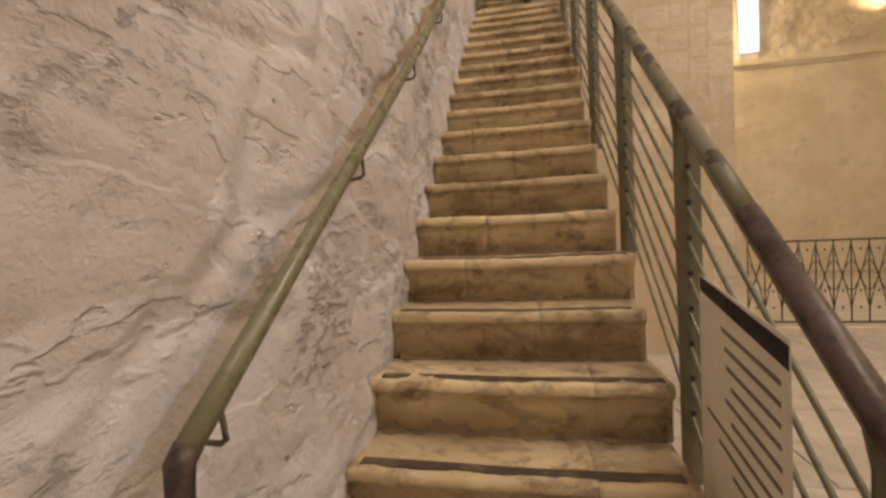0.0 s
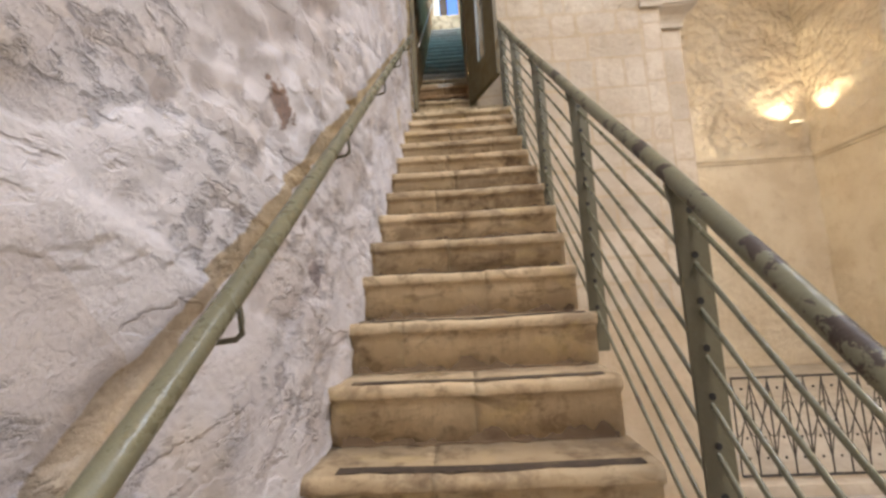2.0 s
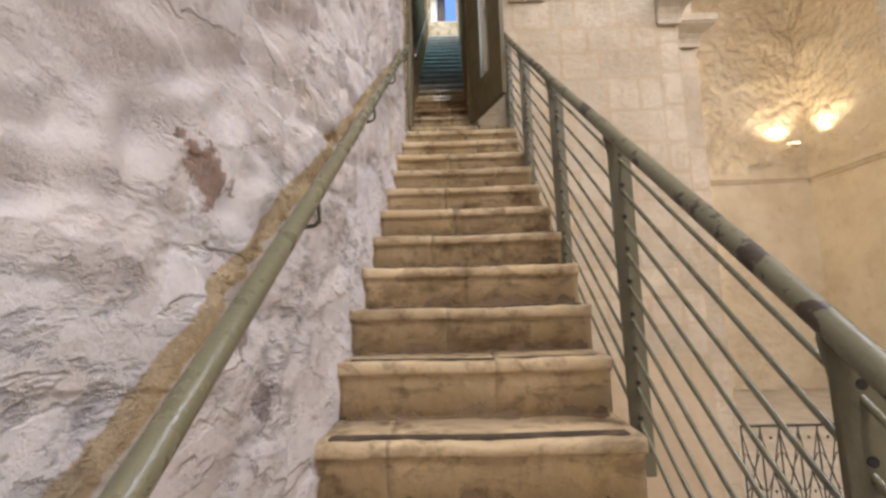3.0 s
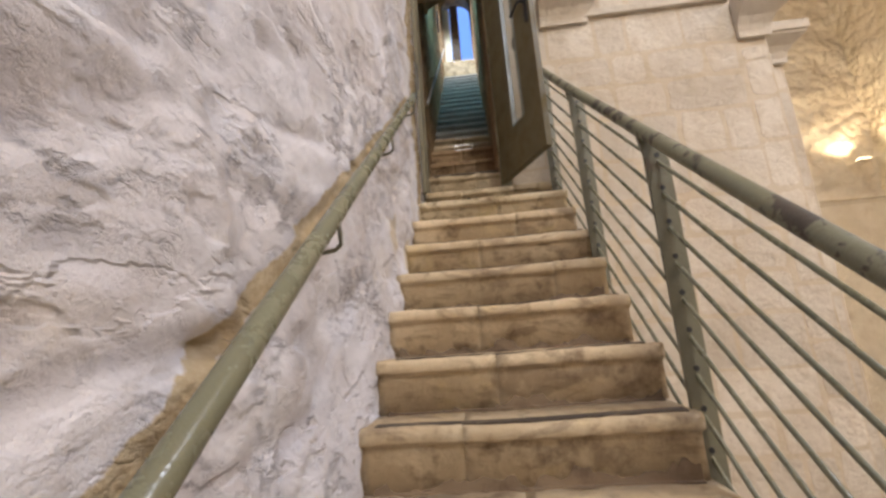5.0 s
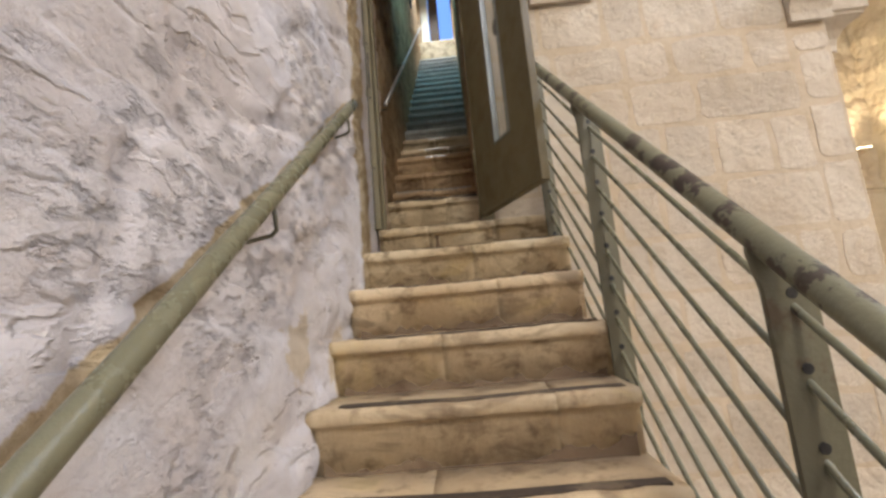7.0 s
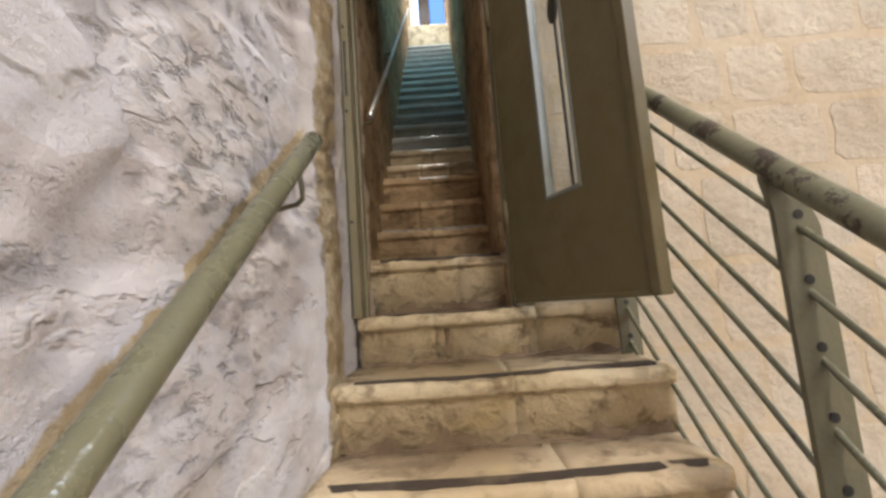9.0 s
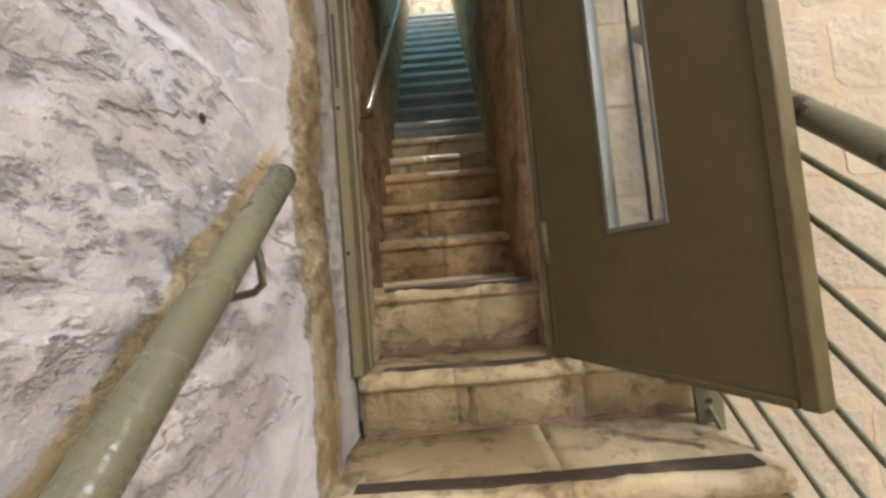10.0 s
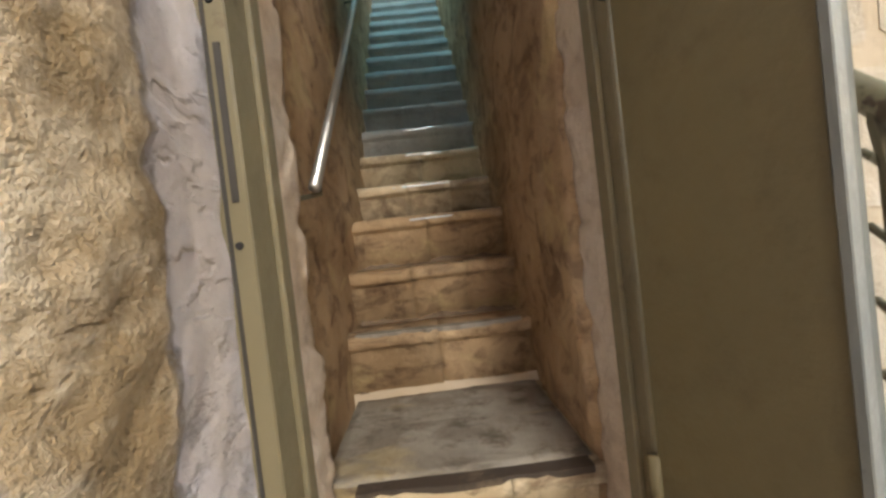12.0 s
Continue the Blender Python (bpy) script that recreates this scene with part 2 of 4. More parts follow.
SCUFFED = stone("scuffed_grey_tread", (0.37, 0.335, 0.285), (0.25, 0.215, 0.17), (0.10, 0.075, 0.05), 0.016, 0.0, 0.8, 1.4, blotch=0.45)
DUST = stone("dusty_grey_step_stone", (0.42, 0.41, 0.385), (0.34, 0.325, 0.30), (0.24, 0.21, 0.18), 0.02, 0.04, 0.5)
INNER = stone("dirty_passage_plaster", (0.52, 0.37, 0.215), (0.35, 0.23, 0.12), (0.13, 0.072, 0.04), 0.03, 0.06, 0.9, blotch=0.55)
FLOOR = stone("pale_floor_stone", (0.50, 0.465, 0.41), (0.41, 0.37, 0.32), (0.30, 0.25, 0.20), 0.003, 0.08, 0.35)
RAIL = paint("grey_green_rail_paint", (0.165, 0.16, 0.105), (0.07, 0.05, 0.038), 0.22, (0.63, 0.69))
CHIPPED = paint("chipped_rail_paint", (0.165, 0.16, 0.105), (0.045, 0.032, 0.026), 0.34, (0.535, 0.56))
POST = paint("grey_green_post_paint", (0.135, 0.125, 0.082), (0.11, 0.08, 0.05), 0.42)
WORN = paint("rubbed_dark_rail_metal", (0.085, 0.055, 0.048), (0.03, 0.022, 0.02), 0.35, (0.5, 0.6))
FRAME = paint("grey_olive_frame_paint", (0.20, 0.17, 0.10), (0.13, 0.10, 0.06), 0.42)
DOOR = paint("olive_brown_door_paint", (0.102, 0.079, 0.034), (0.084, 0.064, 0.027), 0.52, (0.55, 0.75))
IRON = paint("dark_wrought_iron", (0.045, 0.04, 0.035), (0.10, 0.06, 0.035), 0.5)
STRIP = paint("dark_rubber_strip", (0.065, 0.048, 0.036), (0.16, 0.12, 0.08), 0.8, (0.48, 0.62))
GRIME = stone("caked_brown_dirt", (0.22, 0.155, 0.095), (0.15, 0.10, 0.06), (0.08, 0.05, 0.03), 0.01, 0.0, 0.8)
SIGN = paint("cream_sign_sheet", (0.78, 0.73, 0.60), (0.70, 0.64, 0.51), 0.5)
INK = paint("brown_sign_ink", (0.20, 0.16, 0.11), (0.26, 0.21, 0.15), 0.7)
BLACK = paint("black_tape", (0.012, 0.012, 0.014), (0.05, 0.045, 0.04), 0.45)
STEEL = paint("bright_steel_tube", (0.55, 0.56, 0.56), (0.40, 0.40, 0.40), 0.28, metal=0.9)
PALE = paint("pale_grey_bead_paint", (0.145, 0.15, 0.135), (0.11, 0.11, 0.095), 0.45)
WOOD = paint("dark_brown_wood", (0.09, 0.055, 0.035), (0.14, 0.09, 0.06), 0.6)


def glass():
    s = Shader("clear_pane")
    s.b.inputs["Base Color"].default_value = (0.86, 0.88, 0.87, 1)
    s.b.inputs["Roughness"].default_value = 0.02
    s.b.inputs["Transmission Weight"].default_value = 1.0
    s.b.inputs["IOR"].default_value = 1.45
    return s.m


def glow(name, colour, strength):
    s = Shader(name)
    s.b.inputs["Base Color"].default_value = (*colour, 1)
    s.b.inputs["Emission Color"].default_value = (*colour, 1)
    s.b.inputs["Emission Strength"].default_value = strength
    return s.m


GLASS = glass()
BULB = glow("hot_lamp_glass", (1.0, 0.82, 0.5), 14.0)
DAY = glow("bright_daylight_pane", (0.62, 0.74, 1.0), 2.2)
BLUE = glow("blue_daylight_sky", (0.22, 0.42, 0.95), 1.6)

# ---------- mesh helpers ----------
BASE = {}


def thing(name, at, label="", category="", group="", kind=""):
    """An empty at the base of a thing, which parents its parts."""
    ob = new(name)
    ob.empty_display_size = 0.1
    ob.location = at
    BASE[ob] = Matrix.Translation(at)
    return tagged(ob, label, category, group, kind)


def mesh_of(name, bm, material, smooth=False):
    me = bpy.data.meshes.new(name)
    bmesh.ops.recalc_face_normals(bm, faces=bm.faces)
    bm.to_mesh(me)
    bm.free()
    me.materials.append(material)
    if smooth:
        me.polygons.foreach_set("use_smooth", [True] * len(me.polygons))
    return me


def part(name, bm, material, parent, label="", smooth=False):
    """One mesh object, given in world metres, under a thing or a part."""
    ob = new(name, bm if isinstance(bm, bpy.types.Mesh) else mesh_of(name, bm, material, smooth))
    if parent:
        ob.parent = parent
        ob.matrix_parent_inverse = BASE.get(parent, Matrix()).inverted()
    return tagged(ob, label)


def single(name, bm, material, label="", category="", kind="", smooth=False):
    return tagged(part(name, bm, material, None, "", smooth), label, category, "", kind)


def box(x0, x1, y0, y1, z0, z1, bevel=0.0, segments=2, bm=None, m=None):
    own = bmesh.new()
    bmesh.ops.create_cube(own, size=1.0)
    for v in own.verts:
        v.co = Vector(((x0, x1)[v.co.x > 0], (y0, y1)[v.co.y > 0], (z0, z1)[v.co.z > 0]))
    if bevel:
        bmesh.ops.bevel(own, geom=own.edges[:], offset=bevel, segments=segments, affect="EDGES", profile=0.5)
    if m:
        own.transform(m)
    if bm is None:
        return own
    tmp = bpy.data.meshes.new("tmp")
    own.to_mesh(tmp)
    own.free()
    bm.from_mesh(tmp)
    bpy.data.meshes.remove(tmp)
    return bm


def prism(outline, axis, a, b, bevel=0.0):
    """An outline drawn out along an axis from a to b. The outline names the two other axes in order."""
    bm = bmesh.new()
    rows = []
    for d in (a, b):
        rows.append([bm.verts.new({"x": (d, p, q), "y": (p, d, q), "z": (p, q, d)}[axis]) for p, q in outline])
    n = len(outline)
    for i in range(n):
        bm.faces.new((rows[0][i], rows[0][(i + 1) % n], rows[1][(i + 1) % n], rows[1][i]))
    bm.faces.new(rows[0])
    bm.faces.new(rows[1])
    if bevel:
        bmesh.ops.bevel(bm, geom=bm.edges[:], offset=bevel, segments=2, affect="EDGES")
    return bm


def tube(path, radius, sides=14, caps=True, bm=None):
    bm = bm or bmesh.new()
    path = [Vector(p) for p in path]
    rings = []
    for i, p in enumerate(path):
        d = (path[min(i + 1, len(path) - 1)] - path[max(i - 1, 0)]).normalized()
        side = d.cross(Vector((0, 0, 1)))
        side = side.normalized() if side.length > 1e-4 else Vector((1, 0, 0))
        up = side.cross(d)
        rings.append([bm.verts.new(p + radius * (math.cos(a) * side + math.sin(a) * up)) for a in (2 * math.pi * k / sides for k in range(sides))])
    for r, s in zip(rings, rings[1:]):
        for k in range(sides):
            bm.faces.new((r[k], r[(k + 1) % sides], s[(k + 1) % sides], s[k]))
    if caps:
        bm.faces.new(rings[0])
        bm.faces.new(rings[-1])
    return bm


def rough(y, z, amount=1.0):
    """Rubble lumps and hacked plaster of an old wall, in metres, positive outwards."""
    p = Vector((0.3, y, z))
    warp = noise.noise_vector(p * 1.4) * 0.3
    q = Vector((0.3, y * 1.75 + z * 0.3, z * 3.1 - y * 0.25)) + warp * 1.1
    dist, seeds = noise.voronoi(q)
    seed, off = seeds[0], q - seeds[0]
    face = noise.cell_vector(seed * 7.3)
    plateau = 0.017 + 0.008 * face.x + off.y * 0.020 * face.y + off.z * 0.028 * face.z
    gap = min(1.0, (dist[1] - dist[0]) * 8.0 + 0.5 * noise.noise(p * 14.0))
    stones = max(0.0, gap) * plateau + 0.003
    lump = noise.fractal(p * 3.0, 0.8, 2.0, 5) * 0.007
    f = Vector((1.7, y * 3.4 + z * 0.8, z * 8.0 - y * 0.7)) + warp * 1.0
    tear = noise.turbulence(f, 4, True, amplitude_scale=0.55, frequency_scale=2.1) * 0.022
    g = Vector((5.1, y * 7.0 - z * 2.0, z * 9.0 + y * 3.0))
    chip = max(0.0, noise.fractal(g, 0.7, 2.0, 3) - 0.12) * 0.030
    pit = -0.022 * max(0.0, noise.noise(p * 11.0 + Vector((9, 0, 0))) - 0.42) / 0.3
    calm = min(1.0, max(0.2, noise.noise(p * 0.9 + Vector((0, 4, 4))) * 2.6 + 0.8))
    return amount * (lump + stones - 0.044 + calm * (tear - chip) + pit)


def sheet(us, vs, place, back):
    """A closed slab: a front of place(u, v) and a plain back moved by the vector back."""
    bm = bmesh.new()
    grid = [[bm.verts.new(place(u, v)) for v in vs] for u in us]
    for a, b in zip(grid, grid[1:]):
        for j in range(len(vs) - 1):
            bm.faces.new((a[j], b[j], b[j + 1], a[j + 1]))
    rim = [row[0] for row in grid] + grid[-1][1:] + [row[-1] for row in grid[-2::-1]] + grid[0][-2:0:-1]
    behind = [bm.verts.new(v.co + Vector(back)) for v in rim]
    n = len(rim)
    for i in range(n):
        bm.faces.new((rim[i], behind[i], behind[(i + 1) % n], rim[(i + 1) % n]))
    bm.faces.new(behind)
    return bm


def steps_of(a, b, pitch):
    n = max(1, round((b - a) / pitch))
    return [a + (b - a) * i / n for i in range(n + 1)]


# ---------- plan ----------
FLOOR_Z = -0.09
# upper front edges of some steps, counted down from the landing: number, y, z; the rest lie evenly between
EDGES = ((-21, 0.305, -0.09), (-11, 2.635, 1.925), (-9, 3.087, 2.325), (-2, 4.546, 3.607), (0, 5.01, 3.98), (3, 5.675, 4.54))
Y0, Z0 = 5.01, 3.98            # edge of the landing
STEP_R = 0.438                 # free ends of the steps


def nosing(y):
    return float(np.interp(y, [e[1] for e in EDGES], [e[2] for e in EDGES]))


def step_edge(k):
    return tuple(float(np.interp(k, [e[0] for e in EDGES], [e[i] for e in EDGES])) for i in (1, 2))


def wall_x(y):
    return -0.57 + 0.028 * (y - 1.5)


def bar_z(y):
    """Height of the drilled holes for the top rod of the railing."""
    at = ((0.70, 1.065), (1.465, 1.725), (2.235, 2.386), (3.02, 3.025), (3.775, 3.648), (4.545, 4.292), (5.40, 5.025))
    return float(np.interp(y, [p[0] for p in at], [p[1] for p in at], left=1.065 + 0.863 * (y - 0.70)))


def post_x(y):
    """The railing draws a little towards the steps as it climbs."""
    return 0.505 - 0.0112 * (y - 0.6)


def rail_z(y):
    return 4.62 + 0.819 * (y - 4.81)


# ---------- setting ----------
def left_wall():
    us, vs = steps_of(-2.6, 5.40, 0.02), steps_of(-0.12, 7.6, 0.02)

    def place(y, z):
        band = min(1.0, max(0.0, 1.6 - abs(y - 5.07) / 0.10))
        d = rough(y, z, 1.0 - 0.6 * band)
        d += band * (0.006 + 0.012 * noise.fractal(Vector((4.0, y * 24, z * 24)), 0.9, 2.0, 3))
        d *= 0.55 + 0.45 * min(1.0, max(0.0, (y - 1.0) / 1.5))
        if z < nosing(y) + 0.35:
            d *= 0.6
        if y > 5.14:
            k = min(1.0, (y - 5.14) / 0.10)
            d = d * (1 - 0.8 * k) - 0.020 * k
        return wall_x(y) + d, y, z

    single("wall_left", sheet(us, vs, place, (-0.6, 0, 0)), PLASTER, "rough flaking limewashed stone wall beside the stairs", "wall", "structure", True)
    single("wall_left_top", box(-1.17, -0.53, -6.2, 5.40, 7.602, 12.0), PLASTER, "plain plastered upper wall", "wall", "structure")
    single("wall_left_back", box(-1.17, -0.66, -6.2, -2.603, -0.12, 7.60), PLASTER, "plain plastered wall", "wall", "structure")


left_wall()


single("door_fillet", box(-0.60, -0.502, 5.355, 5.44, 3.9, 6.3, 0.004), PLASTER, "lime plaster fillet beside the door frame", "wall", "structure")


def blocks(parent, x0, x1, z0, z1, y, depth, course, lengths, seed, name="ashlar_block", mat=None, lip=0.006):
    rng = random.Random(seed)
    z = z0
    while z < z1 - 0.05:
        h = min(course * rng.uniform(0.85, 1.15), z1 - z)
        if z1 - z - h < 0.1:
            h = z1 - z
        x = x0
        while x < x1 - 0.02:
            w = rng.uniform(*lengths)
            if x1 - x - w < 0.14:
                w = x1 - x
            g = rng.uniform(0.010, 0.024)
            out = lip + rng.uniform(-0.001, 0.001)
            a, b, c, d = x + g, x + w - g, z + g, z + h - g
            r = rng.uniform(0.012, 0.03)
            ring = [(a + r, c), (a + 0.5 * (b - a), c), (b - r, c), (b, c + r), (b, (c + d) / 2), (b, d - r), (b - r, d), (a + 0.5 * (b - a), d), (a + r, d), (a, d - r), (a, (c + d) / 2), (a, c + r)]
            ring = [(p + rng.uniform(-0.009, 0.009), q + rng.uniform(-0.009, 0.009)) for p, q in ring]
            bm = prism(ring, "y", y - out, y + depth)
            part(name, bm, mat or ASHLAR, parent)
            x += w
        z += h


def door_wall():
    wall = thing("wall_door", (0.8, 5.5, 0), "pale ashlar limestone wall with smeared mortar joints", "wall", kind="structure")
    part("wall_core", box(0.168, 2.10, 5.385, 5.945, -0.12, 12.0), MORTAR, wall)
    part("lintel_core", box(-1.17, 0.148, 5.403, 5.95, 6.30, 12.0), MORTAR, wall)
    pier = thing("wall_pier", (2.35, 6.2, 0), "stepped limestone pier at the mouth of the chapel", "pier", kind="structure")
    part("pier_core", box(2.102, 2.60, 5.95, 7.0, -0.12, 12.0), MORTAR, pier)
    return wall, pier


WALL_DOOR, PIER = door_wall()


def cornice(name, x0, x1, y, z0, z1, reach, end_right=False):
    """A moulded impost: cyma and fillet, drawn along x."""
    h = z1 - z0
    pro = [(0.0, 0.0), (0.16, 0.0), (0.16, 0.16), (0.22, 0.30), (0.40, 0.46), (0.72, 0.58), (0.90, 0.66), (0.90, 0.72), (1.0, 0.74), (1.0, 1.0), (0.0, 1.0)]
    bm = bmesh.new()
    rows = []
    for x, grow in ((x0, 0.0), (x1, 1.0 if end_right else 0.0)):
        rows.append([bm.verts.new((x + grow * p * reach, y - p * reach, z0 + q * h)) for p, q in pro])
    n = len(pro)
    for i in range(n):
        bm.faces.new((rows[0][i], rows[0][(i + 1) % n], rows[1][(i + 1) % n], rows[1][i]))
    bm.faces.new(rows[0])
    bm.faces.new(rows[1])
    return single(name, bm, ASHLAR, "moulded limestone impost on the pier", "impost", "structure")


cornice("impost_1", 1.90, 2.10, 5.374, 5.10, 5.42, 0.16, True)
cornice("impost_2", 2.102, 2.60, 5.94, 5.20, 5.50, 0.16, True)
single("ledge_moulding", box(0.842, 1.898, 5.345, 5.384, 5.44, 5.50, 0.008), ASHLAR, "thin stone ledge across the ashlar wall", "moulding", "structure")
cornice("impost_3", 0.50, 0.84, 5.374, 5.40, 5.66, 0.14, True)


def nave():
    single("floor", box(-1.17, 14.6, -6.2, 14.6, FLOOR_Z - 0.3, FLOOR_Z - 0.014), FLOOR, "pale worn stone slab floor", "floor", "structure")
    us, vs = steps_of(2.625, 10.6, 0.09), steps_of(-0.12, 12.0, 0.09)

    def end(x, z):
        d = noise.fractal(Vector((x * 1.2, 7, z * 1.6)), 0.9, 2.0, 5) * (0.11 if z > 6.1 else 0.03)
        return x, 14.0 - d, z

    single("wall_end", sheet(us, vs, end, (0, 0.6, 0)), NAVE, "honey-coloured rubble limestone end wall", "wall", "structure", True)

    def right(y, z):
        d = noise.fractal(Vector((3, y * 1.2, z * 1.6)), 0.9, 2.0, 5) * (0.11 if z > 6.1 else 0.03)
        return 10.5 - d, y, z

    win = (9.4, 11.4, 6.4, 10.2)
    for i, (a, b, c, d) in enumerate(((-6.2, win[0], -0.12, 12.0), (win[1], 14.1, -0.12, 12.0), (win[0], win[1], -0.12, win[2]), (win[0], win[1], win[3], 12.0))):
        single("wall_right_%d" % (i + 1), sheet(steps_of(a, b, 0.12), steps_of(c, d, 0.12), right, (0.8, 0, 0)), NAVE, "honey-coloured rubble limestone side wall", "wall", "structure", True)
    single("wall_back", box(-1.17, 11.3, -6.6, -6.2, -0.12, 12.0), NAVE, "limestone wall behind the stairs", "wall", "structure")
    single("wall_chapel", box(2.55, 2.62, 7.0, 14.6, -0.12, 12.0), NAVE, "limestone side wall of the chapel", "wall", "structure")
    single("ceiling", box(-1.17, 11.3, -6.6, 14.6, 12.0, 12.4), NAVE, "high limestone vault", "ceiling", "structure")
    w = thing("window_1", (10.9, 10.4, 6.4), "tall window with bright daylight in a deep reveal", "window", kind="structure")
    part("window_pane", box(11.02, 11.05, win[0], win[1], win[2], win[3]), DAY, w)
    part("window_frame", box(10.98, 11.015, 10.37, 10.43, win[2], win[3]), WOOD, w)
    w2 = thing("window_2", (6.45, 13.9, 6.2), "narrow bright window slit in the end wall", "window", kind="structure")
    part("window_pane", box(6.20, 6.75, 13.90, 13.93, 6.25, 9.6), DAY, w2)
    part("window_frame", box(6.16, 6.20, 13.86, 13.95, 6.2, 9.64), ASHLAR, w2)


nave()


def strings():
    pro = [(0.0, 0.0), (0.05, 0.02), (0.05, 0.07), (0.12, 0.11), (0.12, 0.20), (0.0, 0.24)]
    bm = prism([(14.0 - a, 5.78 + b) for a, b in pro], "x", 2.62, 10.38)
    single("string_course_end", bm, NAVE, "moulded string course along the end wall", "moulding", "structure")
    bm = prism([(10.5 - a, 5.78 + b) for a, b in pro], "y", -6.2, 13.88)
    single("string_course_side", bm, NAVE, "moulded string course along the side wall", "moulding", "structure")


strings()


# ---------- stairs ----------
def step_stone(x0, x1, y, z, depth, seed, rise):
    """One stone of a step with a worn, rolled nosing. y, z: the upper front edge."""
    pro = [(0.030, -rise + 0.002), (0.030, -0.062), (0.020, -0.052), (0.004, -0.046), (0.0, -0.038), (0.0, -0.012), (0.006, -0.003), (0.018, 0.0), (0.11, -0.002), (depth, 0.0), (depth, -rise + 0.002)]
    bm = bmesh.new()
    xs = steps_of(x0 + 0.0007, x1 - 0.0007, 0.03)
    rows = []
    for x in xs:
        wear = noise.noise(Vector((x * 4, y * 3, seed))) * 0.010 + noise.noise(Vector((x * 17, y * 3, seed))) * 0.009
        dip = -0.005 * math.exp(-((x + 0.05) / 0.22) ** 2)
        row = []
        for i, (a, b) in enumerate(pro):
            k = 1.0 if 2 <= i <= 7 else 0.3
            row.append(bm.verts.new((x, y + a + wear * k + (0.004 * noise.noise(Vector((x * 9, b * 30, seed)))), z + b + (dip + wear * 0.5 if 4 <= i <= 8 else 0.0))))
        rows.append(row)
    n = len(pro)
    for r, s in zip(rows, rows[1:]):
        for i in range(n):
            bm.faces.new((r[i], r[(i + 1) % n], s[(i + 1) % n], s[i]))
    bm.faces.new(rows[0])
    bm.faces.new(rows[-1])
    return bm


def anti_slip(x0, x1, y, z):
    bm = bmesh.new()
    xs = steps_of(x0, x1, 0.025)
    rows = []
    for x in xs:
        w = noise.noise(Vector((x * 7, y * 5, 2))) * 0.008 + noise.noise(Vector((x * 31, y * 5, 2))) * 0.006
        dip = -0.005 * math.exp(-((x + 0.05) / 0.22) ** 2)
        rows.append([bm.verts.new((x, y + a, z + b + dip)) for a, b in ((0.024 + w, -0.012), (0.024 + w, 0.0035 + w * 0.2), (0.066 + w * 0.6, 0.0035 - w * 0.2), (0.066 + w * 0.6, -0.012))])
    for r, s in zip(rows, rows[1:]):
        for i in range(4):
            bm.faces.new((r[i], r[(i + 1) % 4], s[(i + 1) % 4], s[i]))
    bm.faces.new(rows[0])
    bm.faces.new(rows[-1])
    return bm


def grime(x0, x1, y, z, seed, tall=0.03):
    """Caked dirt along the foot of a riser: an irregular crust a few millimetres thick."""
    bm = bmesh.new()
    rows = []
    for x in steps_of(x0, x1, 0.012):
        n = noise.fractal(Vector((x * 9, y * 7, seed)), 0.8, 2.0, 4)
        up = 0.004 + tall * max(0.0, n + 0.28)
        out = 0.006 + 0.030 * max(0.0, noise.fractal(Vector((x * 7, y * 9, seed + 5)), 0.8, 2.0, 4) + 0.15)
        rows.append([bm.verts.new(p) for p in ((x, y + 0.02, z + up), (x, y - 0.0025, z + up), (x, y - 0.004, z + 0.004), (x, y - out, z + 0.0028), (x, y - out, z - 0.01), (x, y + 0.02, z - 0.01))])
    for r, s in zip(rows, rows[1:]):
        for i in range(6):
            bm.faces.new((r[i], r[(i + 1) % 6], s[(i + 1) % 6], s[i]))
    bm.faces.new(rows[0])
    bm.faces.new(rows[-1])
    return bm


def worn_slab(x0, x1, y0, y1, z):
    """A thin uneven skin of trodden dust on a tread."""
    us, vs = steps_of(x0, x1, 0.03), steps_of(y0, y1, 0.03)
    return sheet(us, vs, lambda x, y: (x, y, z + 0.004 * noise.fractal(Vector((x * 6, y * 6, 3)), 0.8, 2.0, 4)), (0, 0, -0.02))


def drip(x, y, z0, z1, width, seed):
    """A dried run of dirt down a riser."""
    bm = bmesh.new()
    rows = []
    for z in steps_of(z0, z1, 0.008):
        n = noise.noise(Vector((seed, z * 30, 1))) * 0.008
        w = width * (0.6 + 0.5 * noise.noise(Vector((seed, z * 18, 4))))
        rows.append([bm.verts.new(p) for p in ((x + n - w, y, z), (x + n, y - 0.003, z), (x + n + w, y, z), (x + n, y + 0.02, z))])
    for r, s in zip(rows, rows[1:]):
        for i in range(4):
            bm.faces.new((r[i], r[(i + 1) % 4], s[(i + 1) % 4], s[i]))
    bm.faces.new(rows[0])
    bm.faces.new(rows[-1])
    return bm


